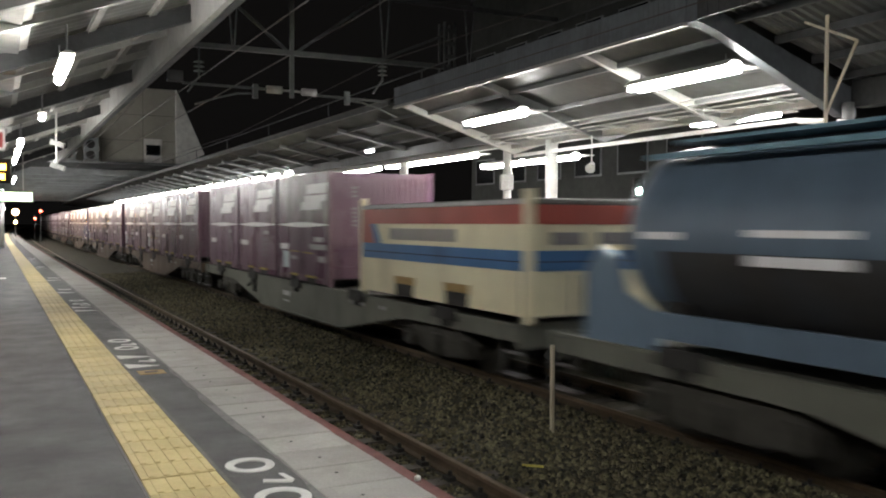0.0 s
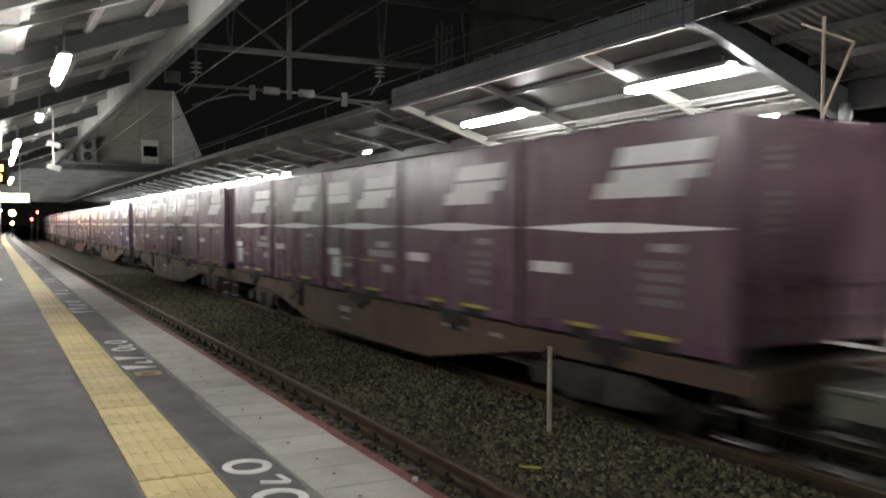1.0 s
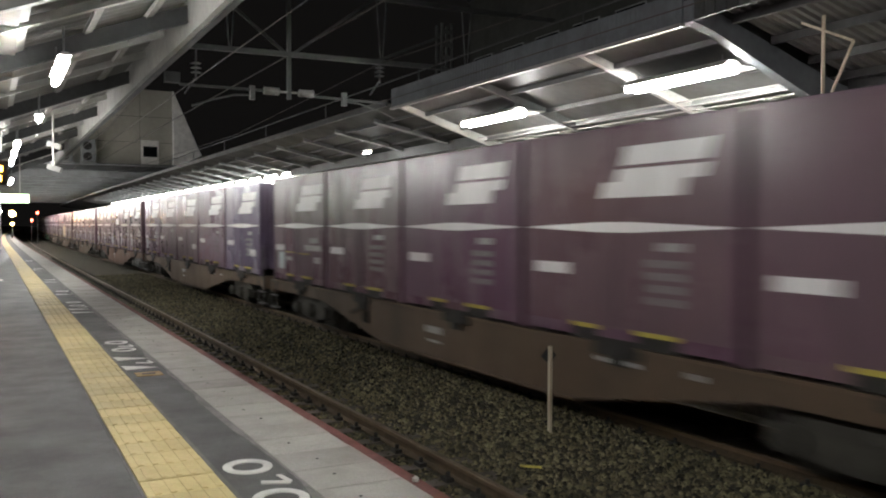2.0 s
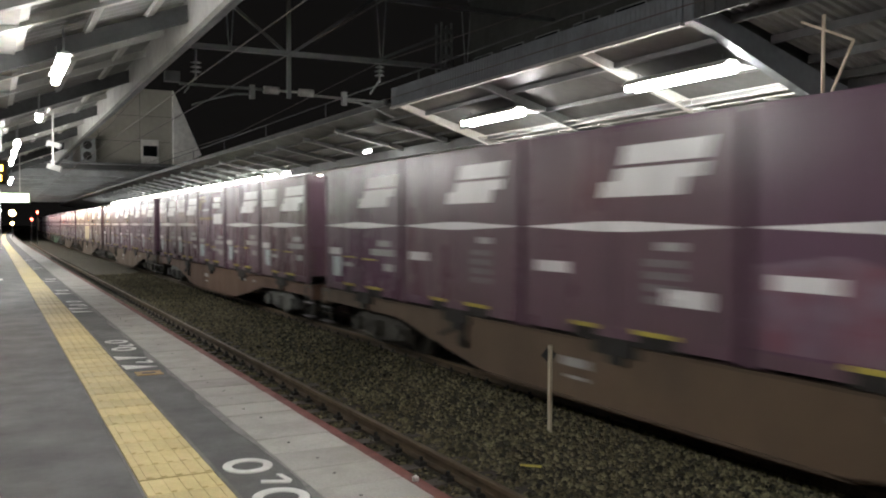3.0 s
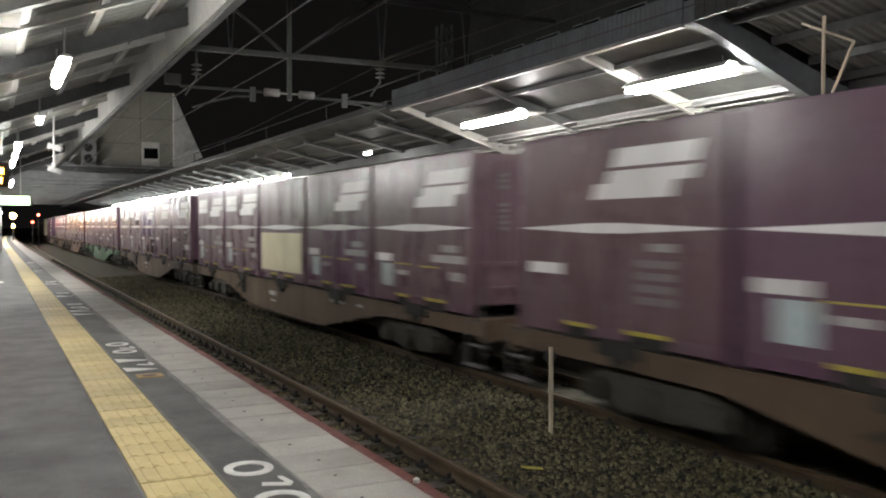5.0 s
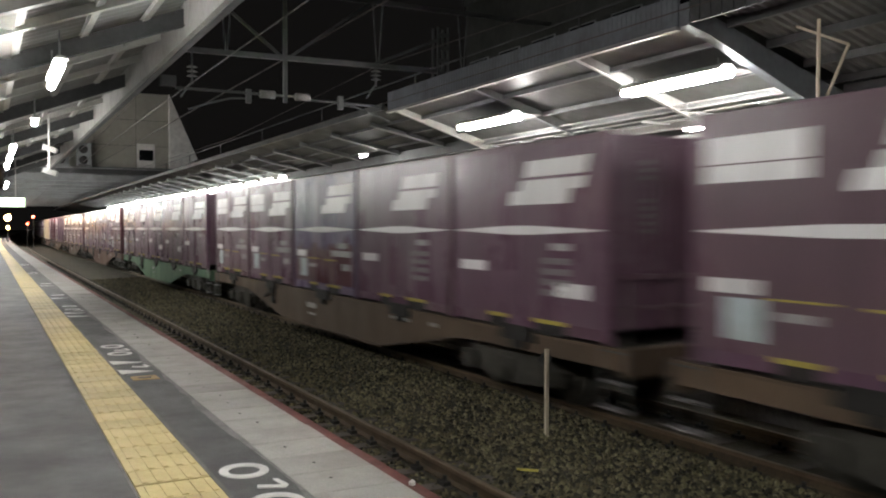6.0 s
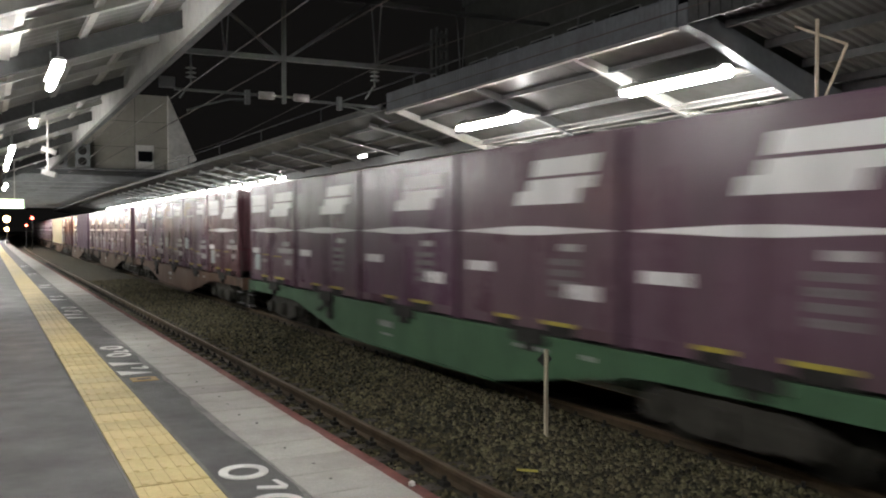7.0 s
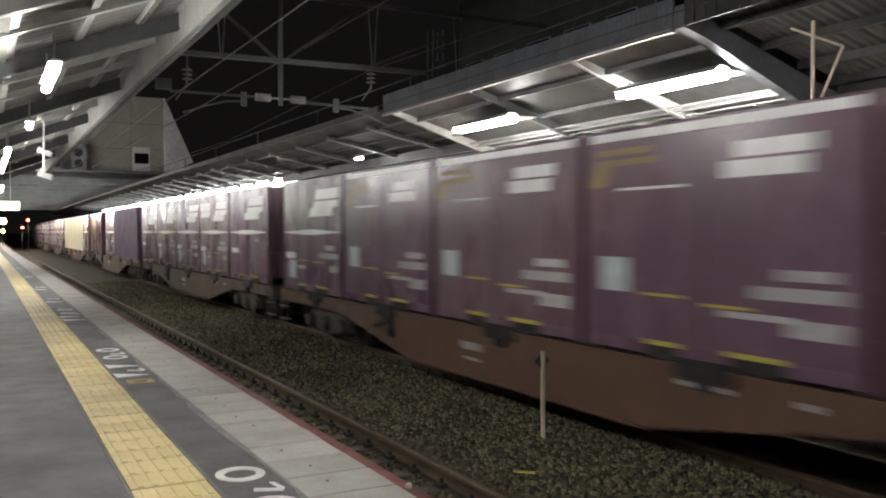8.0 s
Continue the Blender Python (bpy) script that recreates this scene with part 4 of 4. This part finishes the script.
def plain_container(name, mat, label, logo=True, sheet=False):
    c = container_body(name, mat, label)
    stripe_and_logo(c, False, logo, -0.14)
    bm = bmesh.new()
    side(bm, 0.26, 0.98, 0.76, 0.9)
    part("number_bar", bm, DECAL, c, "pale bar of illegible figures")
    rows = [(u, u + 0.24, 0.5 + k * 0.135, 0.58 + k * 0.135) for k in range(4) for u in (2.4, 2.72)]
    bars(c, "data_bar", rows, DECALGREY, "grey bar of illegible data")
    bars(c, "data_plate", [(2.58, 2.98, 1.08, 1.17)], DECALMID, "small pale plate")
    if sheet:
        bm = bmesh.new()
        side(bm, 2.7, 3.35, 0.5, 0.68)
        part("white_sheet", bm, DECAL, c, "white paper sheet")
    return c


def marked_container(name, mat, label, square=True):
    c = container_body(name, mat, label)
    stripe_and_logo(c, square, True, 0.08)
    bm = bmesh.new()
    side(bm, 0.2, 0.85, 0.74, 0.88)
    part("number_bar", bm, DECAL, c, "pale bar of illegible figures")
    bm = bmesh.new()
    side(bm, 0.44, 0.9, 0.3, 0.7)
    part("document_panel", bm, DECALPALE, c, "pale blue document panel")
    bars(c, "data_bar", [(2.42, 3.5, 0.78, 0.9), (2.75, 3.3, 0.95, 1.06), (3.02, 3.45, 0.51, 0.64)], DECALMID, "grey bar of illegible data")
    bm = bmesh.new()
    side(bm, 1.05, 1.5, 0.52, 0.6)
    part("small_plate", bm, DECALMID, c, "small pale plate")
    bars(c, "yellow_line", [(0.98, 1.65, 0.7, 0.72), (2.0, 2.65, 0.68, 0.705)], YELLOW, "thin yellow line")
    return c


def faded_container(name, label):
    """A faded violet container whose lower side has kept its wine-coloured paint, with a ragged edge."""
    c = marked_container(name, WINEBLUE, label, False)
    rng = random.Random(8)
    n = 26
    top = []
    for k in range(n + 1):
        u = 0.11 + 3.494 * k / n
        top.append((1.857 - u, 0.86 + 0.16 * u / 3.7 + rng.uniform(-0.09, 0.09) + (0.14 if k % 7 in (2, 3) else 0.0)))
    bm = bmesh.new()
    plate(bm, [(1.857 - 0.11, 0.2), *top, (1.857 - 3.604, 0.2)], "x", -1.2265, -1.2225)
    part("lower_paint", bm, WINERED, c, "wine-coloured paint with a ragged upper edge")
    return c


def patched_container(name, label):
    """A wine-coloured container whose lower side has been patched in pale and red paint."""
    c = plain_container(name, WINE, label)
    bm = bmesh.new()
    plate(bm, [(1.74, 0.2), (1.74, 0.98), (0.9, 1.1), (0.2, 0.96), (-0.5, 1.12), (-1.3, 0.9), (-1.74, 1.02), (-1.74, 0.2)], "x", -1.2265, -1.2225)
    part("lower_paint", bm, MOTTLE, c, "patchy pale and red lower side")
    return c


def arrow_container(name, mat, label, band=False):
    c = container_body(name, mat, label)
    bm = bmesh.new()
    side(bm, 0.14, 3.6, 2.36, 2.455)
    part("top_line", bm, DECAL, c, "white line along the top")
    bm = bmesh.new()
    side(bm, 0.25, 1.1, 2.2, 2.27), side(bm, 0.2, 1.2, 2.08, 2.15), side(bm, 0.12, 0.42, 1.85, 2.08, 0.05)
    part("arrow_mark", bm, OCHRE, c, "faded ochre bent arrow mark")
    bars(c, "white_panel", [(2.3, 3.2, 2.05, 2.2), (2.15, 3.1, 1.86, 2.02), (0.6, 1.6, 1.8, 1.83)], DECAL, "white panel")
    bm = bmesh.new()
    side(bm, 0.3, 0.95 if band else 0.75, 0.28 if band else 0.68, 0.68 if band else 1.06)
    part("document_panel", bm, DECALPALE, c, "pale document panel")
    bars(c, "data_bar", [(2.5, 3.5, 0.72, 0.84), (2.8, 3.4, 0.9, 1.0), (2.9, 3.5, 0.4, 0.56), (2.1, 3.0, 0.52, 0.58)] + [(0.12, 0.95, 0.74, 0.86)] * band, DECALMID, "pale bar of illegible data")
    bars(c, "yellow_line", [(1.0, 1.6, 0.66, 0.69), (1.9, 2.5, 0.6, 0.63)], YELLOW, "thin yellow line")
    if band:
        bm = bmesh.new()
        side(bm, 0.14, 3.6, 1.5, 1.57)
        part("yellow_band", bm, OCHRE, c, "worn ochre band along the side")
        bm = bmesh.new()
        side(bm, 2.3, 3.4, 1.36, 1.68, 0, 0.012)
        part("white_sheet", bm, DECAL, c, "large white sheet")
    return c


def panel_container(name, label):
    c = plain_container(name, WINE, label, False)
    bm = bmesh.new()
    side(bm, 0.2, 3.5, 0.25, 1.2, 0, 0.012)
    part("cream_panel", bm, CREAM, c, "cream lower side panel")
    return c


def cream_container(name, label):
    """A low open-top twenty-foot container in cream with red and blue bands."""
    c = thing(name, pose(0, 0, 0), label, "freight container", "containers on the train")
    L, W = 2.97, 1.225
    part("body", boxes((-W + 0.02, W - 0.02, -L + 0.05, L - 0.05, 0.1, 1.62)), CREAM, c)
    part("red_band", boxes((-W + 0.006, W - 0.006, -L + 0.03, L - 0.03, 1.36, 1.63)), REDBAND, c, "dull red upper band")
    bm = bmesh.new()
    box(bm, -W + 0.008, W - 0.008, -L + 0.032, L - 0.032, 0.72, 1.0)
    part("blue_band", bm, BLUEBAND, c, "blue band")
    bm = bmesh.new()
    plate(bm, [(L - 0.03, 1.0), (L - 0.03, 1.36), (L - 0.55, 1.36), (L - 0.75, 1.0)], "x", -W + 0.002, -W + 0.02)
    part("red_corner", bm, REDBAND, c, "red slanted corner field")
    bm = bmesh.new()
    plate(bm, [(L - 0.55, 1.36), (L - 0.75, 1.36), (L - 1.0, 1.0), (L - 0.75, 1.0)], "x", -W + 0.002, -W + 0.02)
    part("blue_slant", bm, BLUEBAND, c, "blue slanted line")
    part("band_seam", boxes((-W + 0.004, W - 0.004, -L + 0.03, L - 0.03, 0.84, 0.855)), UNDER, c)
    part("lid", boxes((-W + 0.06, W - 0.06, -L + 0.06, L - 0.06, 1.63, 1.72)), BOGIEGREY, c, "grimy grey lid", 0.02)
    part("lid_rail", boxes((-W, -W + 0.06, -L + 0.1, L - 0.1, 1.64, 1.7), (W - 0.06, W, -L + 0.1, L - 0.1, 1.64, 1.7)), DECALMID, c)
    bm = bmesh.new()
    for s in (-1, 1):
        for t in (-1, 1):
            box(bm, s * W - 0.12 * (s > 0), s * W + 0.12 * (s < 0), t * L - 0.12 * (t > 0), t * L + 0.12 * (t < 0), 0, 1.84)
    part("corner_post", bm, CREAM, c, "", 0.015)
    for y in (-0.95, 0.95):
        part("pocket_frame", boxes((-W + 0.003, W - 0.003, y - 0.4, y + 0.4, 0.3, 0.44)), ORANGEPAINT, c, "orange fork pocket lintel")
        # the pocket's inner shade is a solid black block
        part("pocket_shadow", boxes((-W + 0.002, W - 0.002, y - 0.36, y + 0.36, 0.1, 0.31)), UNDER, c, "fork pocket filled black for its shade")
    part("lettering", boxes(*[(-W - 0.002, -W + 0.03, -0.9 + k * 0.36, -0.9 + k * 0.36 + 0.26, 1.08, 1.28) for k in range(7)]), DECALGREY, c, "grey bars of illegible lettering")
    part("end_lettering", boxes((-0.8, -0.3, -L + 0.02, -L + 0.06, 1.08, 1.25), (0.0, 0.6, -L + 0.02, -L + 0.06, 1.08, 1.25)), DECALGREY, c)
    return c


def long_container(length, mat, label):
    """A plain longer box container with ribbed sides."""
    c = thing("long_container", pose(0, 0, 0), label, "freight container", "containers on the train")
    L, W, Hh = length / 2, 1.225, 2.49
    part("body", boxes((-W + 0.02, W - 0.02, -L + 0.03, L - 0.03, 0.12, Hh - 0.03)), mat, c)
    for s in (-1, 1):
        for t in (-1, 1):
            each("corner_post", [(s * W - 0.12 * (s > 0), s * W + 0.12 * (s < 0), t * L - 0.12 * (t > 0), t * L + 0.12 * (t < 0), 0, Hh)], mat, c, "", 0.008)
        x0, x1 = sorted((s * W, s * (W - 0.07)))
        part("top_rail", boxes((x0 + 0.003, x1 - 0.003, -L + 0.12, L - 0.12, Hh - 0.1, Hh - 0.002)), mat, c)
        part("bottom_rail", boxes((x0 + 0.003, x1 - 0.003, -L + 0.12, L - 0.12, 0.0, 0.14)), mat, c)
    n = int(length / 0.6)
    each("side_rib", [(-W + 0.004, -W + 0.021, -L + 0.3 + 0.6 * k, -L + 0.38 + 0.6 * k, 0.14, Hh - 0.1) for k in range(n)], mat, c)
    return c


def tank_container(name, label):
    c = thing(name, pose(0, 0, 0), label, "tank container", "containers on the train")
    L, W = 3.03, 1.225
    bm = bmesh.new()
    n, rad, zc = 40, 1.06, 1.22
    rings = []
    for y, r in ((-L + 0.25, 0.55), (-L + 0.34, 0.85), (-L + 0.55, 1.02), (-L + 0.75, rad), (L - 0.75, rad), (L - 0.55, 1.02), (L - 0.34, 0.85), (L - 0.25, 0.55)):
        rings.append([bm.verts.new((r * math.cos(k * math.tau / n), y, zc + r * math.sin(k * math.tau / n))) for k in range(n)])
    for a, b in zip(rings, rings[1:]):
        for i in range(n):
            bm.faces.new((a[i], a[(i + 1) % n], b[(i + 1) % n], b[i])).smooth = True
    bm.faces.new(rings[0]), bm.faces.new(rings[-1][::-1])
    part("tank", bm, TANKBLUE, c, "dull blue cylindrical tank")
    for s in (-1, 1):
        for x in (-1, 1):
            bm = bmesh.new()
            y0 = s * L
            plate(bm, [(y0, 0), (y0, 0.8), (y0 - s * 0.3, 1.12), (y0 - s * 0.6, 1.0), (y0 - s * 0.75, 0.6), (y0 - s * 1.3, 0.4), (y0 - s * 1.3, 0)], "x", x * W - 0.06 * (x > 0), x * W + 0.06 * (x < 0))
            part("end_leg", bm, TANKBLUE, c, "blue gusseted end frame")
    for x in (-1, 1):
        x0, x1 = sorted((x * W, x * (W - 0.12)))
        part("bottom_rail", boxes((x0 + 0.01, x1 - 0.01, -L + 0.2, L - 0.2, 0.14, 0.42)), TANKBLUE, c)
        part("top_rail", boxes((x0 + 0.2, x1 + 0.2, -L + 0.7, L - 0.9, 2.08, 2.14) if x < 0 else (x0 - 0.2, x1 - 0.2, -L + 0.7, L - 0.9, 2.08, 2.14)), TANKRAIL, c, "pale blue top rail")
    # near-black shell over the tank's bottom and lower near side
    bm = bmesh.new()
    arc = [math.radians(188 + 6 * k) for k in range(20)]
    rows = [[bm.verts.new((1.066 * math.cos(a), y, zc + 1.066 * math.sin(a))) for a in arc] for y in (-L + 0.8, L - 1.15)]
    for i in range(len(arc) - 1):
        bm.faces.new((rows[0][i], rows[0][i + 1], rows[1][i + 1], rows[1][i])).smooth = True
    part("sooty_belly", bm, BELLYDARK, c, "dark underside of the tank")
    part("walkway", boxes((-0.7, 0.7, -L + 0.8, L - 1.0, 2.27, 2.31)), TANKRAIL, c)
    bm = bmesh.new()
    for y0, y1, z0, z1 in ((-0.5, 0.65, 1.24, 1.31), (-0.5, 0.65, 0.96, 1.06), (1.6, 2.2, 1.2, 1.28)):
        plate(bm, [(y0, z0), (y1, z0), (y1, z1), (y0, z1)], "x", -1.075, -1.0)
    part("lettering", bm, DECAL, c, "pale bars of illegible lettering")
    part("saddle", boxes((-0.9, 0.9, -2.0, -1.7, 0.14, 0.5), (-0.9, 0.9, 1.7, 2.0, 0.14, 0.5)), UNDER, c)
    return c


def bogie(wagon, y, mat):
    b = part("bogie", boxes((-0.95, 0.95, y - 0.25, y + 0.25, 0.42, 0.72)), UNDER, wagon, "dark freight bogie")
    for s in (-1, 1):
        bm = bmesh.new()
        plate(bm, [(y - 1.2, 0.5), (y - 1.2, 0.3), (y - 0.75, 0.28), (y - 0.4, 0.22), (y + 0.4, 0.22), (y + 0.75, 0.28), (y + 1.2, 0.3), (y + 1.2, 0.5), (y + 0.7, 0.72), (y - 0.7, 0.72)],
              "x", s * 0.98 - 0.07, s * 0.98 + 0.07)
        part("side_frame", bm, mat, b, "cast side frame")
        for t in (-0.95, 0.95):
            bm = bmesh.new()
            tube(bm, (s * 1.04, y + t, 0.42), (s * 1.16, y + t, 0.42), 0.14, 12)
            part("axle_box", bm, mat, b)
        bm = bmesh.new()
        tube(bm, (s * 1.06, y, 0.26), (s * 1.06, y, 0.56), 0.1, 12)
        part("coil_spring", bm, mat, b)
    for t in (-0.95, 0.95):
        for s in (-1, 1):
            bm = bmesh.new()
            tube(bm, (s * 0.53, y + t, 0.42), (s * 0.66, y + t, 0.42), 0.415, 24)
            tube(bm, (s * 0.5, y + t, 0.42), (s * 0.53, y + t, 0.42), 0.44, 24)
            part("wheel", bm, BOGIE, b)
        bm = bmesh.new()
        tube(bm, (-0.9, y + t, 0.42), (0.9, y + t, 0.42), 0.08, 10)
        part("axle", bm, BOGIE, b)
    return b


def wagon_model(mat, bogie_mat, label):
    """A container flat wagon, origin on the rails under its middle."""
    w = thing("container_wagon", pose(0, 0, 0), label, "wagon", "wagons of the train")
    for s in (-1, 1):
        x0, x1 = sorted((s * 1.19, s * 1.15))
        bm = bmesh.new()
        plate(bm, [(-9.75, 0.98), (-9.75, 0.74), (-6.4, 0.72), (-5.9, 0.7), (-3.0, 0.22), (3.0, 0.22), (5.9, 0.7), (6.4, 0.72), (9.75, 0.74), (9.75, 0.98)], "x", x0, x1)
        sill = part("side_sill", bm, mat, w, "fish-bellied side sill")
        part("top_flange", boxes((x0 - 0.02, x1 + 0.02, -9.78, 9.78, 0.955, 0.99)), mat, sill)
        bm = bmesh.new()
        for y0, y1 in ((-2.98, 2.98),):
            box(bm, x0 - 0.02, x1 + 0.02, y0, y1, 0.2, 0.235)
        part("bottom_flange", bm, mat, sill)
        if s < 0:
            part("plate", boxes((-1.203, -1.19, 0.5, 1.05, 0.61, 0.72), (-1.203, -1.19, 0.55, 0.95, 0.46, 0.5)), DECALMID, sill, "pale lettering plates")
            part("notice", boxes((-1.203, -1.19, -4.2, -3.5, 0.77, 0.82), (-1.203, -1.19, -5.2, -5.0, 0.78, 0.84)), DECALMID, sill)
            bm = bmesh.new()
            box(bm, -1.24, -1.19, 3.5, 3.62, 0.5, 0.85)
            bar(bm, (-1.225, 3.56, 0.85), (-1.225, 4.3, 0.62), 0.03, 0.05)
            tube(bm, (-1.26, 3.56, 0.6), (-1.2, 3.56, 0.6), 0.1, 10)
            part("lever_gear", bm, UNDER, sill, "black lever gear")
            for y in (-7.6, -3.85, 0.0, 3.8, 7.5):
                part("container_stand", boxes((-1.235, -1.19, y - 0.38, y + 0.38, 0.86, 1.06), (-1.25, -1.2, y - 0.16, y + 0.1, 0.76, 0.87)), UNDER, sill, "dark container lashing stand")
    part("centre_sill", boxes((-0.3, 0.3, -9.7, 9.7, 0.5, 0.93)), UNDER, w)
    each("cross_bearer", [(-1.15, 1.15, -9.6 + k * 1.465, -9.44 + k * 1.465, 0.78, 0.94) for k in range(14)], UNDER, w)
    part("deck_plate", boxes((-1.149, 1.149, -9.7, 9.7, 0.94, 0.969)), BOGIE, w, "grimy deck plate")
    part("tank_cylinder", boxes((-0.9, -0.4, -1.6, 1.2, 0.3, 0.75)), UNDER, w, "", 0.08)
    for s in (-1, 1):
        part("end_beam", boxes((-1.2, 1.2, s * 9.76 - 0.05, s * 9.76 + 0.05, 0.66, 1.0)), mat, w)
        bm = bmesh.new()
        box(bm, -0.13, 0.13, min(s * 9.8, s * 10.19), max(s * 9.8, s * 10.19), 0.76, 0.99)
        part("coupler", bm, BOGIE, w, "", 0.02)
        bm = bmesh.new()
        y0 = s * 9.62
        for yy in (y0 - 0.22, y0 + 0.22):
            tube(bm, (-1.2, yy, 0.28), (-1.2, yy, 1.0), 0.016, 6)
        tube(bm, (-1.2, y0 - 0.22, 0.95), (-1.2, y0 + 0.22, 0.95), 0.016, 6)
        tube(bm, (-1.22, y0 - 0.24, 0.95), (-1.22, y0 - 0.24, 1.75), 0.014, 6)
        step = part("end_step", bm, BOGIEGREY, w)
        each("tread", [(-1.25, -1.1, y0 - 0.24, y0 + 0.24, 0.28, 0.3), (-1.23, -1.12, y0 - 0.2, y0 + 0.2, 0.58, 0.6)], DECALGREY, step, "pale worn step tread")
        bogie(w, s * 7.1, bogie_mat)
    return w


KINDS = {
    "P": plain_container("container", WINE, "wine-coloured steel container with a white stripe"),
    "S": plain_container("container", WINE, "wine-coloured steel container with a white sheet low on its side", True, True),
    "B": plain_container("container", WINEBLUE, "faded violet steel container with a white stripe", True, True),
    "Q": marked_container("container", WINE, "wine-coloured steel container with white panel and document plate"),
    "q": marked_container("container", WINE, "wine-coloured steel container with a pale document plate", False),
    "V": faded_container("container", "faded violet steel container, wine-coloured along its lower side"),
    "E": arrow_container("container", WINE, "wine-coloured steel container with yellow band and white sheet", True),
    "R": marked_container("container", WINERED, "red-wine steel container with white panel and document plate"),
    "Y": arrow_container("container", WINE, "wine-coloured steel container with a yellow bent arrow"),
    "M": patched_container("container", "wine-coloured steel container with patchy repainted lower side"),
    "C": panel_container("container", "wine-coloured steel container with a cream lower panel"),
}
WAGONS = {
    "grey": wagon_model(FRAMEGREY, BOGIE, "grey container flat wagon with a fish-bellied frame"),
    "brown": wagon_model(FRAMEBROWN, BOGIE, "grimy brown container flat wagon"),
    "pale": wagon_model(FRAMERUST, BOGIEGREY, "grimy rust-brown container flat wagon on grey bogies"),
    "green": wagon_model(FRAMEGREEN, BOGIE, "green container flat wagon"),
    "rust": wagon_model(FRAMERUST, BOGIE, "rust-coloured container flat wagon"),
}
# the load of each wagon from its front end, '.' for an empty place
LOADS = [
    ("brown", "PPQPq"), ("brown", "PPPPq"), ("brown", "BMSPq"), ("pale", "QqEQQ"), ("brown", "QQQqP"),
    ("brown", "qqCQQ"), ("brown", "SPVQQ"), ("green", "PSSPQ"), ("rust", "RYYYq"), ("brown", "PQqqP"),
    ("brown", "..q.."), ("pale", "q...."), ("brown", "PPQqq"), ("rust", "qqPPP"), ("brown", "PQQPq"),
    ("brown", "qPPqq"), ("brown", "PPPQP"), ("brown", "QqPPq"), ("brown", "PPQqq"), ("brown", "qqPPP"),
    ("brown", "PQQPq"), ("brown", "qPPqq"), ("brown", "PPPQP"), ("brown", "QqPPq"),
]
used = set()


def put(store, key, y, z):
    ob = store[key]
    if (id(store), key) in used:
        ob = copy_thing(ob, pose(TRACK_2, y, z))
    used.add((id(store), key))
    TRAIN.append((ob, y, z))


def make_train():
    put(WAGONS, "grey", GAP_A - PITCH / 2, RAIL_Z)
    TRAIN.append((cream_container("cream_container", "low cream open-top container with red and blue bands"), 12.6, RAIL_Z + DECK))
    for y in (19.15, 23.02, 26.87):
        put(KINDS, "P" if y != 19.15 else "q", y, RAIL_Z + DECK)
    for length, mat, y, label in ((9.3, WINEDULL, 239.2, "long dull violet steel container"), (6.06, WINERED, 250.85, "plain dark red steel container on a wagon"),
                                  (9.3, CREAM, 263.3, "long cream steel container on a wagon"), (6.06, CREAM, 271.3, "cream steel container on a wagon")):
        TRAIN.append((long_container(length, mat, label), y, RAIL_Z + DECK))
    put(WAGONS, "grey", GAP_A - PITCH * 1.5, RAIL_Z)
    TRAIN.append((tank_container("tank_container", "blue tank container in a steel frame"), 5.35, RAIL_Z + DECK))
    for k, (wagon, load) in enumerate(LOADS):
        mid = GAP_A + PITCH * (k + 0.5)
        put(WAGONS, wagon, mid, RAIL_Z)
        for i, kind in enumerate(load):
            if kind != ".":
                put(KINDS, kind, mid + (i - 2) * STEP, RAIL_Z + DECK)


make_train()


# ---- pieces of the platform ----
def platform_pieces():
    bm = bmesh.new()
    box(bm, 0.003, 0.417, 0.004, 0.296, -0.018, 0.004)
    for k in range(5):
        x = 0.045 + k * 0.082
        plate(bm, [(x, 0.02), (x + 0.032, 0.02), (x + 0.032, 0.28), (x, 0.28)], "z", 0.003, 0.009)
    tile = mesh_of("warning_tile", bm, TACTILE)
    bm = bmesh.new()
    box(bm, 0.0, 0.52, 0.006, 0.394, -0.045, 0.003)
    slab = mesh_of("edge_slab", bm, CONCRETE, 0.004)
    rng = random.Random(3)
    for k in range(-33, 200):
        piece("warning_tile", tile, platform, pose(0.712, 2.0 + k * 0.3, rng.uniform(-0.0015, 0.0015), rng.uniform(-0.25, 0.25), 0, rng.uniform(-0.25, 0.25)))
    bm = bmesh.new()
    tube(bm, (0, 0, 0.0), (0, 0, 0.005), 0.011, 8)
    plug = mesh_of("slab_plug", bm, CLIP)
    for k in range(-2, 45):
        piece("slab_plug", plug, platform, pose(1.72 + 0.02 * (k % 3), 1.8 + k * 0.4 + 0.05 * (k % 2), 0.0))
    for k in range(-24, 151):
        piece("edge_slab", slab, platform, pose(1.538, 1.6 + k * 0.4, rng.uniform(-0.002, 0.002), rng.uniform(-0.25, 0.25), rng.uniform(-0.15, 0.15), rng.uniform(-0.2, 0.2)))


platform_pieces()


# how far the train runs ahead of an even pace, every half second
LURCH = [0.0, 0.07, 0.06, 0.0, 0.0, 0.0, -0.05, 0.17, 0.36, 0.15, 0.0, -0.1, -0.3, 0.0, 0.24, 0.28, 0.0]


def motions():
    """The whole train runs past at about 24 metres a second, slowing a little."""
    for ob, y0, z in TRAIN:
        rows = []
        for k in range(17):
            t = k * 0.5
            y = y0 - (24.513 * t - 0.047 * t * t) - LURCH[k]
            turn = -math.degrees(math.atan(max(0.0, y - 60) / 4000))
            rows.append((t, pose(TRACK_2 + bend(y), y, z, 0, 0, turn)))
        walk(ob, rows)


motions()
